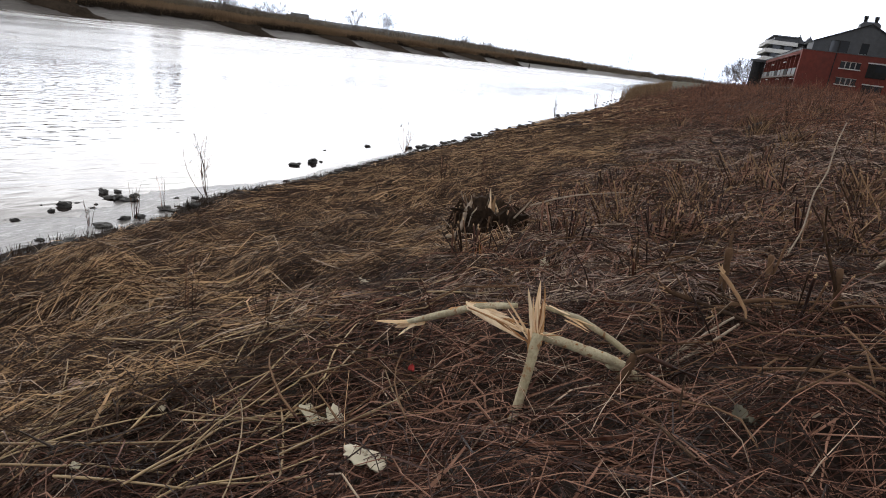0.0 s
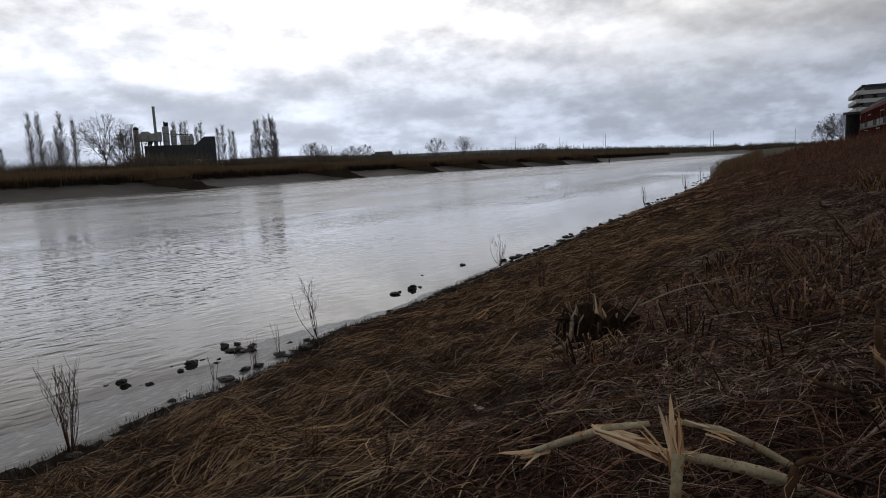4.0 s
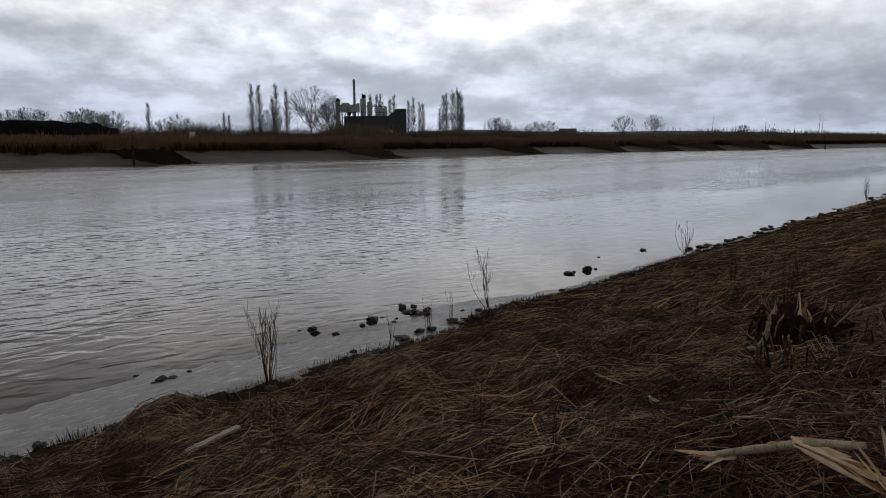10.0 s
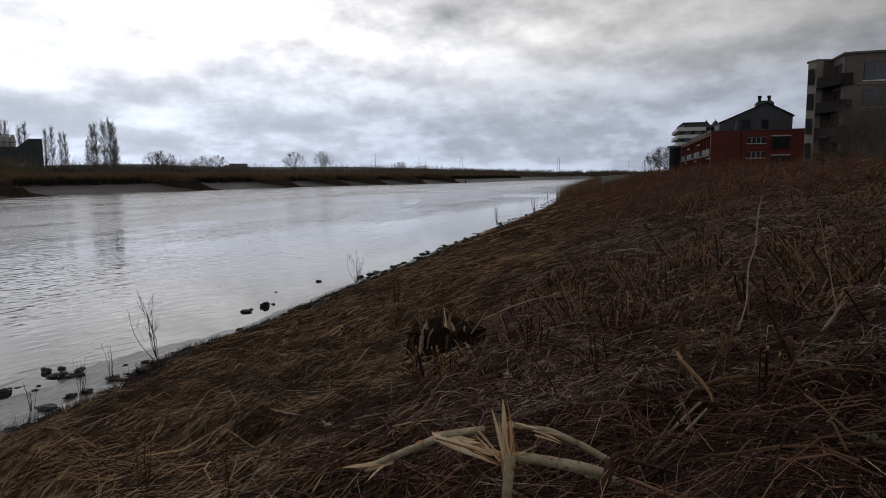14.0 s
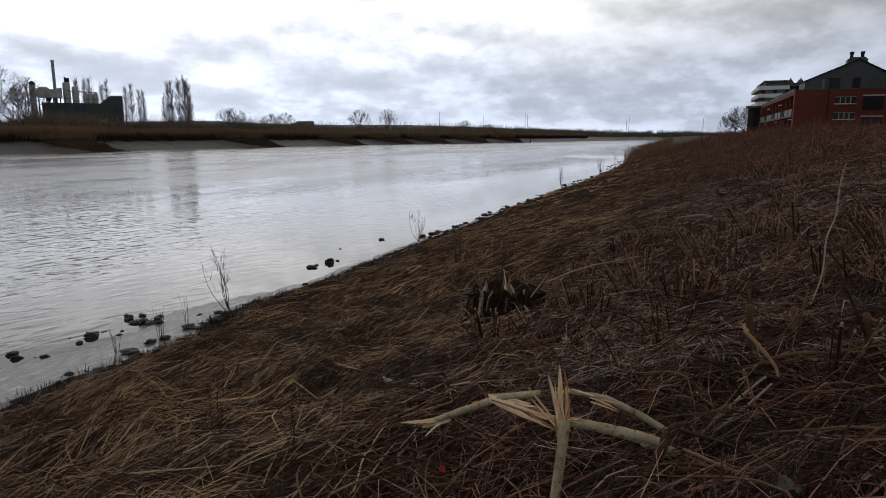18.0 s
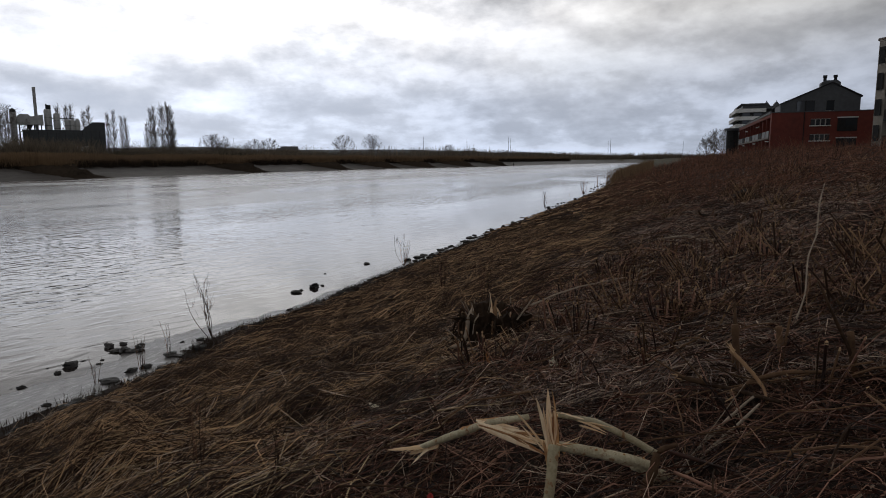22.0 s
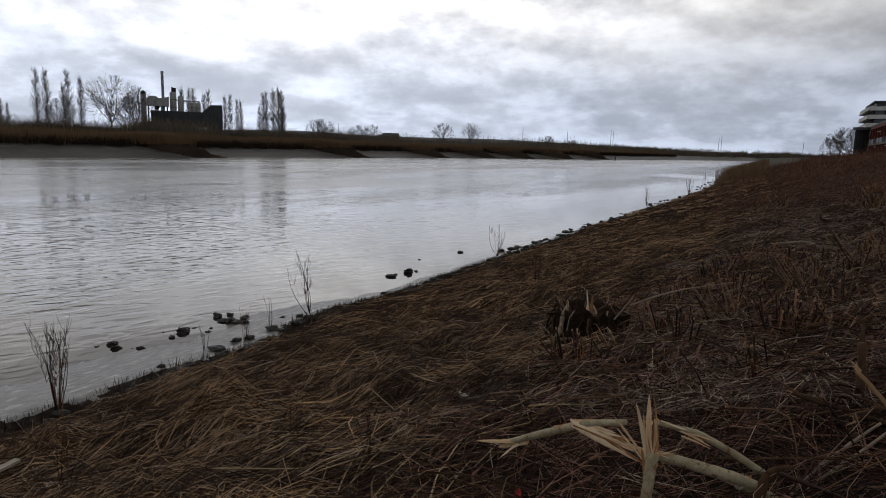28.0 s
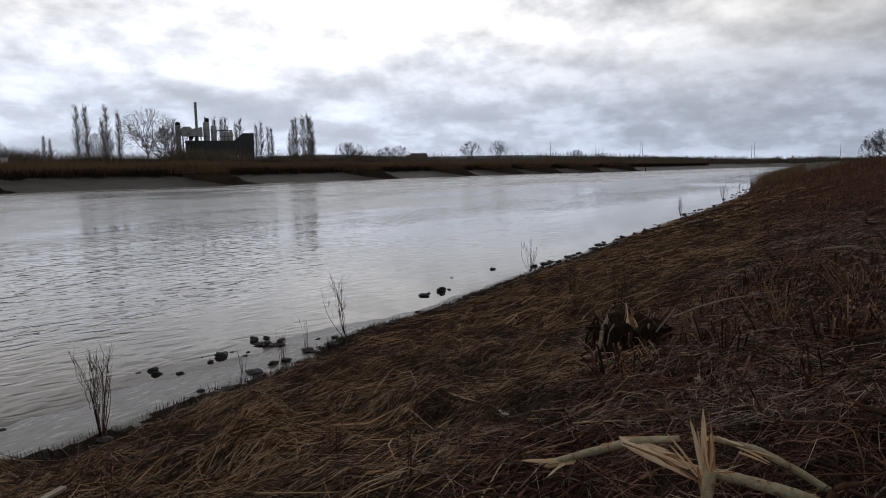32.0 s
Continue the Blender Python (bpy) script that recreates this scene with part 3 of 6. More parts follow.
# ---------------- far bank: reed, scrub, groynes ----------------
def blades(rng, x, y, z, h, lean, r, S=2, jitter=0.0):
    """Upright stems: base points, heights, lean, radius."""
    N = len(x)
    t = np.linspace(0, 1, S)
    a = rng.uniform(0, 6.283, N)
    dx, dy = np.cos(a) * lean * h, np.sin(a) * lean * h
    P = np.stack([x[:, None] + dx[:, None] * t ** 1.6, y[:, None] + dy[:, None] * t ** 1.6, z[:, None] - 0.03 + h[:, None] * t], 2)
    if jitter:
        P[:, 1:-1] += rng.normal(0, 1, P[:, 1:-1].shape) * jitter * h[:, None, None]
    R = r[:, None] * (1 - 0.75 * t)
    return P, R


def stuff(name, label, category, lots, material, sides=3):
    V, F = merge([strands(P, R, sides) for P, R in lots])
    ob = new(name, np_mesh(name, V, F, material))
    return tagged(ob, label, category, kind="stuff")


def far_reed():
    rng = np.random.RandomState(51)
    N = 60000
    x = np.concatenate([rng.uniform(-190, 330, N), rng.uniform(330, 640, 12000)])
    e = rng.uniform(16.8, 30, len(x))
    y = far_shore(x) + e
    h = (3.6 + 0.4 * wave(x, y, 12, 40) + 0.35 * wave(x, y, 13, 7)) * rng.uniform(0.84, 1.0, len(x))
    stuff("reed_bed", "tawny standing reed along the far mud bank", "reeds", [blades(rng, x, y, ground_z(x, y), h, 0.13, np.full(len(x), 0.036))], reed)
    # second belt of lower, dark stems in front of the tawny reed
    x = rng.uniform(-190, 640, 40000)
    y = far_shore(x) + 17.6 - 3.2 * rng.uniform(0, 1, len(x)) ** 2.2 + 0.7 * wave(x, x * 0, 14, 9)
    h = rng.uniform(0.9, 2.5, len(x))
    stuff("reed_roots", "low dark reed stems along the top of the mud", "reeds", [blades(rng, x, y, ground_z(x, y), h, 0.3, np.full(len(x), 0.05))], reed_dark)


def groyne(xt, length, k):
    """A dark mound running out over the mud, with reed on it."""
    rng = np.random.RandomState(60 + k)
    U, W = np.meshgrid(np.linspace(0, 1, 26), np.linspace(0, 1, 18), indexing="ij")
    xa = xt - length
    x = xa + U * length + rng.normal(0, 0.12, U.shape)
    depth = 22 - 7 * U
    y = far_shore(xa + U * length) - 2.0 + 9 * (1 - step(0.0, 0.6, U)) + W * depth + rng.normal(0, 0.4, U.shape)
    top = 3.9 * np.clip((1.0 - U) / 0.34, 0, 1) * (0.25 + 0.75 * step(0.0, 0.3, U))
    z = top * step(0.0, 0.45, W) - 0.2 + rng.normal(0, 0.22, U.shape)
    V = np.stack([x, y, z], 2).reshape(-1, 3)
    i = (np.arange(25)[:, None] * 18 + np.arange(17)[None]).ravel()
    F = np.stack([i, i + 18, i + 19, i + 1], 1)
    ob = thing("groyne", "dark overgrown mud groyne running into the river", "groyne", group="groynes of the far bank")
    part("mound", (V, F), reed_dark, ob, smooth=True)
    M = 2200
    u, w = rng.uniform(0.05, 0.68, M), rng.uniform(0.42, 0.95, M)
    rx = xa + u * length
    ry = far_shore(rx) - 2.0 + 9 * (1 - step(0.0, 0.6, u)) + w * (22 - 7 * u)
    h = 3.7 * rng.uniform(0.7, 1.05, M) * (1 - 0.45 * step(0.45, 0.66, u))
    P, R = blades(rng, rx, ry, 3.3 + 0.3 * w, h, 0.14, np.full(M, 0.05))
    part("reed_tuft", strands(P, R), reed, ob, "tawny reed")


def far_scrub():
    rng = np.random.RandomState(71)
    lots = []
    bx = np.concatenate([rng.uniform(-150, 420, 900), rng.uniform(420, 1100, 500)])
    be = np.concatenate([rng.uniform(34, 75, 900), rng.uniform(25, 120, 500)])
    by = far_shore(bx) + be
    size = rng.uniform(2.0, 4.6, len(bx)) * np.where(bx > 420, 1.8, 1.0)
    for k in range(26):
        x, y = bx + rng.normal(0, 0.35, len(bx)) * size, by + rng.normal(0, 0.3, len(bx)) * size
        h = size * rng.uniform(0.5, 1.15, len(bx))
        lots.append(blades(rng, x, y, ground_z(x, y), h, 0.35, size * 0.032))
    stuff("scrub", "low leafless scrub behind the far reed", "scrub", lots, scrub_far)
    # denser dark bushes before the factory and along the dike
    az = np.concatenate([rng.uniform(46, 54.5, 70), rng.uniform(36, 46, 80), rng.uniform(55, 62, 40)])
    off = rng.uniform(182, 212, 190)
    bx, by = off / np.tan(np.radians(az)), off
    size = rng.uniform(2.2, 4.6, len(bx))
    lots = []
    for k in range(44):
        x, y = bx + rng.normal(0, 0.55, len(bx)) * size, by + rng.normal(0, 0.4, len(bx)) * size
        lots.append(blades(rng, x, y, ground_z(x, y), size * rng.uniform(0.4, 1.1, len(bx)), 0.3, size * 0.03))
    stuff("thicket", "dark dense thicket before the factory", "scrub", lots, evergreen)
    az = rng.uniform(48.3, 54.6, 46)
    off = rng.uniform(186, 214, 46)
    bx, by = off / np.tan(np.radians(az)), off
    size = rng.uniform(5.5, 9.5, len(bx))
    lots = []
    for k in range(90):
        x, y = bx + rng.normal(0, 0.30, len(bx)) * size, by + rng.normal(0, 0.25, len(bx)) * size
        lots.append(blades(rng, x, y, ground_z(x, y), size * rng.uniform(0.35, 1.0, len(bx)), 0.45, size * 0.011, 3, 0.08))
    stuff("thicket", "tall brown thicket before the factory", "scrub", lots, scrub_far)
    # dark hedge line behind the reed
    az = np.concatenate([rng.uniform(54, 72, 150), rng.uniform(30, 46, 170)])
    off = rng.uniform(196, 236, len(az))
    bx, by = off / np.tan(np.radians(az)), off
    size = rng.uniform(4.0, 7.5, len(bx)) * (1 + 0.35 * wave(bx, by, 78, 30)) * np.where(az < 50, 1.1, 1.0)
    lots = []
    for k in range(90):
        x, y = bx + rng.normal(0, 0.45, len(bx)) * size, by + rng.normal(0, 0.3, len(bx)) * size
        lots.append(blades(rng, x, y, ground_z(x, y), size * rng.uniform(0.3, 0.9, len(bx)), 0.55, size * 0.011, 3, 0.08))
    stuff("hedge", "dark leafless hedge behind the far reed", "hedge", lots, scrub_far)
    # woods on the skyline
    N = 5200
    x = rng.uniform(350, 2300, N)
    y = np.where(x < 1000, far_shore(x) + rng.uniform(60, 420, N), rng.uniform(-700, 420, N))
    keep = (np.hypot(x, y) > 560)
    x, y = x[keep], y[keep]
    a, r = np.radians(rng.uniform(-9, 15, 1500)), rng.uniform(820, 1050, 1500)
    x, y = np.concatenate([x, r * np.cos(a)]), np.concatenate([y, r * np.sin(a)])
    keep = y > far_shore(x) + 20
    x, y = x[keep], y[keep]
    lots = []
    clump = 0.5 + 0.5 * wave(x, y, 77, 130)
    low = 0.45 + 0.55 * step(6, 16, np.degrees(np.arctan2(y, x)))
    for k in range(8):
        px, py = x + rng.normal(0, 2.2, len(x)), y + rng.normal(0, 2.2, len(x))
        lots.append(blades(rng, px, py, ground_z(px, py), (5 + 9 * clump) * rng.uniform(0.5, 1.1, len(x)) * low, 0.2, np.full(len(x), 0.32)))
    stuff("far_woods", "line of distant leafless woods on the skyline", "woods", lots, bark_far)


def spoil_heap():
    """Long black heap behind the reed."""
    rng = np.random.RandomState(81)
    A = np.radians(np.linspace(100, 70.8, 60))
    el = np.interp(np.degrees(A), [70.8, 71.3, 73, 79, 81.3, 83, 84.9, 90, 96, 100], [0.6, 1.35, 1.85, 2.02, 2.08, 2.3, 2.36, 2.2, 1.6, 0.8])
    rows = []
    for f, drop in ((196, 0.0), (205, 0.75), (212, 1.0), (222, 1.0), (236, 0.0)):
        r = f / np.sin(A)
        top = 4.2 + np.tan(np.radians(el)) * 212 / np.sin(A)
        z = 3.8 + (top - 3.8) * drop + rng.normal(0, 0.18, len(A)) * (drop > 0)
        rows.append(np.stack([r * np.cos(A), r * np.sin(A), z], 1))
    V = np.stack(rows, 1).reshape(-1, 3)
    i = (np.arange(59)[:, None] * 5 + np.arange(4)[None]).ravel()
    F = np.stack([i, i + 5, i + 6, i + 1], 1)
    ob = new("spoil_bank", np_mesh("spoil_bank", V, F, coal, smooth=True))
    tagged(ob, "long black spoil heap behind the far reed", "heap")


far_reed()
for k, xt in enumerate(GROYNES):
    groyne(xt, 21 if k else 19, k)
far_scrub()
spoil_heap()


# ---------------- factory ----------------
def factory():
    """Works on the far bank. Local x runs across the view, to the side of the larger bearing; y towards the eye."""
    ob = thing("factory", "grey industrial works with tall stack, silos and black shed", "factory", stand(50.5, 300, 0.0, 50.5 + 90))
    base = ob.matrix_basis.translation.z

    def across(az):
        return 300 * math.tan(radians(az - 50.5))

    def up(el):
        return 4.2 + 300 * math.tan(radians(el)) - base

    x = across
    part("stack", lathe([(0.62, 0), (0.55, up(5.67) - 1), (0.6, up(5.67) - 0.9), (0.6, up(5.67))], 14, (x(52.2), -2)), steel, ob, "pale steel smoke stack", True)
    part("hopper_tower", box(x(53.45), x(53.85), -2, 0.5, 0, up(3.77)), steel, ob)
    part("tower_head", lathe([(0.9, up(3.5)), (1.1, up(3.75)), (1.0, up(3.95)), (0.3, up(4.05))], 12, (x(53.65), -0.7)), dark_metal_shade, ob)
    bm = prism([(x(51.75), up(2.85)), (x(53.4), up(2.85)), (x(53.4), up(3.4)), (x(53.2), up(3.62)), (x(52.7), up(3.62)), (x(52.5), up(3.45)), (x(51.75), up(3.6))], "y", -3, 3)
    part("conveyor_house", bm, steel, ob, "pale corrugated housing")
    for a in (53.3, 52.8, 52.35, 51.9):
        part("leg", box(x(a) - 0.22, x(a) + 0.22, -0.3, 0.3, 0, up(2.86)), dark_metal_shade, ob)
    part("hopper_cone", lathe([(0.3, up(2.5)), (1.2, up(2.86))], 10, (x(52.65), 0)), dark_metal_shade, ob)
    for a, e, r in ((51.44, 4.1, 1.35), (50.87, 3.8, 1.2), (50.2, 3.36, 0.95), (49.85, 3.36, 0.95), (49.5, 3.36, 0.9)):
        silo = part("silo", lathe([(r, 0), (r, up(e) - 0.8), (r * 0.75, up(e) - 0.25), (r * 0.2, up(e))], 16, (x(a), -1)), steel, ob, "ribbed steel silo", True)
        for q in range(4):
            zz = up(e) * (0.35 + 0.16 * q)
            part("hoop", lathe([(r + 0.05, zz), (r + 0.05, zz + 0.15)], 16, (x(a), -1)), dark_metal_shade, silo)
    part("silo_filter", box(x(51.55), x(51.2), -1.6, 0, up(4.05), up(4.36)), dark_metal_shade, ob)
    part("vent_pipe", lathe([(0.28, up(3.9)), (0.28, up(4.45))], 8, (x(51.5), -1)), dark_metal_shade, ob)
    part("shed", prism([(x(53.0), 0), (x(53.0), up(2.38)), (x(49.33), up(2.38)), (x(48.63), up(2.98)), (x(47.8), up(2.98)), (x(47.8), 0)], "y", 1, 16), black_clad, ob, "black clad shed with sloping roof")
    for q in range(9):
        a = 52.6 - q * 0.55
        part("cladding_rib", box(x(a) - 0.06, x(a) + 0.06, 16, 16.08, 0, up(2.36)), dark_metal_shade, ob)
    part("gangway", box(x(51.2), x(49.4), -2.2, -1.8, up(3.36), up(3.42)), dark_metal_shade, ob)
    part("hut", box(x(49.9), x(49.0), 17, 21, 0, up(1.2)), concrete, ob, "low pale hut")
    return ob


factory()


def far_house(az, dist, w, el, roof_h, mat):
    x, y = polar(az, dist)
    g = float(ground_z(x, y))
    ob = thing("far_house", "small distant house among the trees", "house", pose(x, y, g, 0, 0, az + 90))
    H = 4.2 + dist * math.tan(radians(el)) - g
    part("wall", box(-w, w, -3, 3, 0, H - roof_h), mat, ob)
    part("roof", prism([(-3.3, H - roof_h), (3.3, H - roof_h), (0, H)], "x", -w - 0.2, w + 0.2), slate, ob)
    for k in (-0.5, 0.4):
        part("window", box(k * w - 0.5, k * w + 0.5, 2.98, 3.06, 1.0, 2.2), glass, ob)


far_house(65.75, 205, 0.8, 1.22, 0.4, concrete)
far_house(33.4, 470, 6.0, 1.3, 2.4, brick_grey)
far_house(33.9, 474, 5.0, 1.15, 2.0, brick_grey)
far_house(21.0, 900, 9, 0.72, 3, concrete)


def mast(az, dist, el, cap):
    x, y = polar(az, dist)
    g = float(ground_z(x, y))
    H = 4.2 + dist * math.tan(radians(el)) - g
    ob = thing("mast", "thin distant lattice mast on the skyline", "mast", pose(x, y, g), "masts on the skyline")
    part("pole", lathe([(dist * 0.0004, 0), (dist * 0.0002, H)], 6), rail_grey, ob)
    if cap:
        part("cross_arm", box(-dist * 0.0012, dist * 0.0012, -0.3, 0.3, H * 0.86, H * 0.87), steel, ob)


for az, el in ((21.64, 2.1), (17.75, 1.85), (14.05, 2.0), (13.85, 1.9), (5.4, 1.55), (5.2, 1.7), (-0.7, 1.45), (38.0, 2.0)):
    mast(az, 900, el, False)


def mooring_post(x, y, h, r):
    z = float(ground_z(x, y))
    ob = part("mooring_post", lathe([(r, z - 0.5), (r * 0.95, z + h), (r * 0.6, z + h + 0.1)], 8, (x, y)), reed_dark)
    tagged(ob, "dark wooden mooring post by the far shore", "post", "posts in the river")


mooring_post(54, 151, 4.2, 0.28)
mooring_post(415, 100, 3.2, 0.35)


# ---------------- houses on the near bank ----------------
def facade_window(parent, axis, at, a0, a1, z0, z1, side, bars=1, frame_mat=None):
    """A window on a wall square to an axis: frame, panes and sill. side: +1 or -1, the way it faces."""
    frame_mat = frame_mat or white_paint
    w = 0.07

    def slab(p0, p1, q0, q1, d0, d1):
        lo, hi = sorted((at + side * d0, at + side * d1))
        return box(lo, hi, p0, p1, q0, q1) if axis == "x" else box(p0, p1, lo, hi, q0, q1)

    win = part("window", slab(a0, a1, z0, z1, 0.005, 0.02), dark_metal_shade, parent)
    for k in range(bars):
        s = (a1 - a0) / bars
        part("pane", slab(a0 + k * s + w, a0 + (k + 1) * s - w, z0 + w, z1 - w, 0.022, 0.035), glass, win)
        if k:
            part("mullion", slab(a0 + k * s - w, a0 + k * s + w, z0, z1, 0.02, 0.09), frame_mat, win)
    part("head", slab(a0, a1, z1 - w, z1, 0.02, 0.09), frame_mat, win)
    part("sill", slab(a0 - 0.1, a1 + 0.1, z0 - 0.12, z0 + 0.02, 0.0, 0.16), concrete, win)
    return win


def red_house():
    """Two storeys of red brick with galleries to the river, and a slate upper house set back."""
    ob = thing("brick_apartment_house", "red brick apartment house with slate gable and river galleries", "house")
    x0, x1, y0, y1, zb, zt = 107.0, 157.0, -13.6, -26.6, 3.4, 10.85
    part("wall", box(x0, x0 + 1.2, y1, y0, zb, zt), brick, ob)
    part("wall", box(x0 + 1.2, x1, y1, y0 - 1.8, zb, zt - 0.3), brick, ob)
    part("coping", box(x0 - 0.06, x0 + 1.26, y1 - 0.06, y0 + 0.06, zt, zt + 0.12), slate, ob)
    part("cornice", box(x0 + 1.2, x1, y0 - 1.8, y0, zt - 0.55, zt - 0.05), brick, ob)
    part("roof_edge", box(x0 + 1.26, x1, y0 - 2.2, y0 + 0.08, zt - 0.05, zt + 0.2), slate, ob)
    part("downpipe", lathe([(0.06, zb), (0.06, zt)], 8, (x0 - 0.08, -17.9)), dark_metal_shade, ob)
    for z0 in (8.9, 6.7):
        facade_window(ob, "x", x0, -21.3, -18.75, z0, z0 + 0.95, -1, 4, pale_frame)
    # loggias as flat dark panels on the gable wall, recess shade in their colour
    for z0, h in ((8.0, 2.0), (5.1, 2.0)):
        log = part("loggia", box(x0 - 0.03, x0 - 0.005, -24.7, -22.2, z0, z0 + h), dark_metal_shade, ob, "loggia as flat panel, recess shade in its dark colour")
        part("glass_door", box(x0 - 0.05, x0 - 0.031, -24.5, -23.2, z0 + 0.1, z0 + h - 0.2), glass, log)
        part("railing", box(x0 - 0.1, x0 - 0.052, -24.7, -22.2, z0 + 0.05, z0 + 0.85), dark_metal_shade, log)
        part("lintel", box(x0 - 0.08, x0 - 0.031, -24.8, -22.1, z0 + h - 0.1, z0 + h + 0.06), concrete, log)
    # galleries along the river side
    bays = 11
    for k in range(bays + 1):
        xk = x0 + 1.2 + (x1 - x0 - 1.2) * k / bays
        part("pier", box(xk - 0.18, xk + 0.18, y0 - 1.8, y0 - 0.02, zb, zt - 0.55), brick, ob)
    for z in (7.35, 4.6):
        part("gallery_floor", box(x0 + 1.2, x1, y0 - 1.8, y0 + 0.15, z - 0.25, z), brick_grey, ob)
    for k in range(bays):
        a = x0 + 1.2 + (x1 - x0 - 1.2) * (k + 0.08) / bays
        b = x0 + 1.2 + (x1 - x0 - 1.2) * (k + 0.92) / bays
        for z in (7.35, 4.6):
            part("balustrade", box(a, b, y0 + 0.02, y0 + 0.07, z + 0.02, z + 0.95), rail_grey if (k * 7 + int(z)) % 3 else dark_metal_shade, ob, "grey metal balustrade")
            facade_window(ob, "y", y0 - 1.8, a + 0.2, b - 0.2, z + 0.1, z + 2.2, 1, 2)
            if (k * 3 + int(z)) % 4 == 0:
                part("awning", box(a, b, y0 - 1.2, y0 + 0.1, z + 2.12, z + 2.2), white_paint, ob, "white awning")
    # slate upper house
    ya, yb, ym = -14.8, -25.2, -21.5
    zr, ze_l, ze_r = 15.0, 12.1, 12.9
    part("gable", prism([(ya - 0.1, zt - 0.3), (ya - 0.1, ze_l + 0.05), (ym, zr + 0.05), (yb, ze_r + 0.05), (yb, zt - 0.3)], "x", x0 + 1.4, x0 + 7), slate, ob)
    part("roof", prism([(ya, ze_l), (ya, ze_l + 0.2), (ym, zr + 0.2), (yb - 0.2, ze_r + 0.2), (yb - 0.2, ze_r), (ym, zr)], "x", x0 + 1.2, x0 + 10), dark_metal_shade, ob)
    part("roof", prism([(ya, zt - 0.3), (ya, ze_l - 0.2), (ym, zr - 0.9), (yb, ze_r), (yb, zt - 0.3)], "x", x0 + 10, x1 - 3), dark_metal_shade, ob)
    chim = part("chimney", prism([(-22.7, zr - 0.6), (-22.7, zr + 0.15), (-22.3, zr + 0.5), (-20.6, zr + 0.5), (-20.2, zr + 0.15), (-20.2, zr - 0.6)], "x", x0 + 2.2, x0 + 3.6), slate, ob)
    for y in (-22.1, -20.75):
        part("pot", lathe([(0.22, zr + 0.45), (0.22, zr + 0.95), (0.28, zr + 1.0), (0.28, zr + 1.3)], 10, (x0 + 2.9, y)), dark_metal_shade, chim)
    facade_window(ob, "x", x0 + 1.4, -19.4, -17.0, zt + 0.15, zt + 1.75, -1, 2, dark_metal_shade)
    facade_window(ob, "x", x0 + 1.4, -21.9, -20.9, zt + 0.2, zt + 1.7, -1, 1, dark_metal_shade)
    for k in range(5):
        xd = x0 + 9 + k * 7.5
        part("skylight", box(xd, xd + 1.6, ya - 1.7, ya - 0.9, zt + 0.35, zt + 0.8), glass, ob)


def grey_tower():
    """Five-storey brick block with bays and balconies."""
    ob = thing("apartment_block", "grey-brown brick apartment block with recessed dark balconies", "house")
    zb, zt, ft = 3.4, 17.15, 2.85
    P = [(85.5, -21.3), (84.2, -21.9), (84.6, -23.6), (80.5, -23.6), (80.2, -24.6), (80.2, -45), (98, -45), (98, -27.5), (88, -22.6)]
    part("wall", prism(P, "z", zb, zt), brick_grey, ob)
    part("pale_corner", prism([(85.3, -21.22), (84.1, -21.85), (84.14, -22.5), (84.3, -22.0), (85.35, -21.35)], "z", zb, zt), brick_pale, ob, "pale brick corner strip")
    part("coping", prism([(85.5, -21.1), (84.0, -21.8), (84.4, -23.4), (80.3, -23.4), (80.0, -24.5), (80.0, -45), (98, -45), (98, -27.3), (88, -22.4)], "z", zt, zt + 0.22), brick_grey, ob)
    for k in range(5):
        z = zt - 3.0 - ft * k
        if z < zb:
            break
        bal = part("balcony", prism([(84.6, -21.95), (83.5, -21.75), (79.9, -23.1), (80.2, -24.5), (80.6, -23.6), (84.5, -23.6)], "z", z - 0.22, z), dark_metal_shade, ob, "dark balcony slab")
        part("balustrade", prism([(83.5, -21.75), (79.9, -23.1), (79.95, -23.14), (83.52, -21.8)], "z", z, z + 1.0), brown_rail, bal)
        part("balustrade", prism([(79.9, -23.1), (80.15, -24.4), (80.19, -24.4), (79.95, -23.1)], "z", z, z + 1.0), brown_rail, bal)
        facade_window(ob, "y", -23.6, 81.2, 84.0, z + 0.1, z + 2.2, 1, 2, dark_metal_shade)
        facade_window(ob, "x", 80.2, -27.7, -25.4, z + 0.1, z + 2.1, -1, 2, rail_grey)
        facade_window(ob, "x", 80.2, -34.0, -31.5, z + 0.55, z + 2.15, -1, 2, dark_metal_shade)
        facade_window(ob, "x", 80.2, -39.0, -37.0, z + 0.55, z + 2.15, -1, 2, dark_metal_shade)
        part("band", box(80.1, 80.19, -45, -24.7, z - 0.3, z - 0.14), brick_pale, ob)
        part("corner_window", prism([(85.0, -21.24), (84.25, -21.6), (84.2, -21.56), (84.95, -21.18)], "z", z + 0.4, z + 2.2), dark_metal_shade, ob)


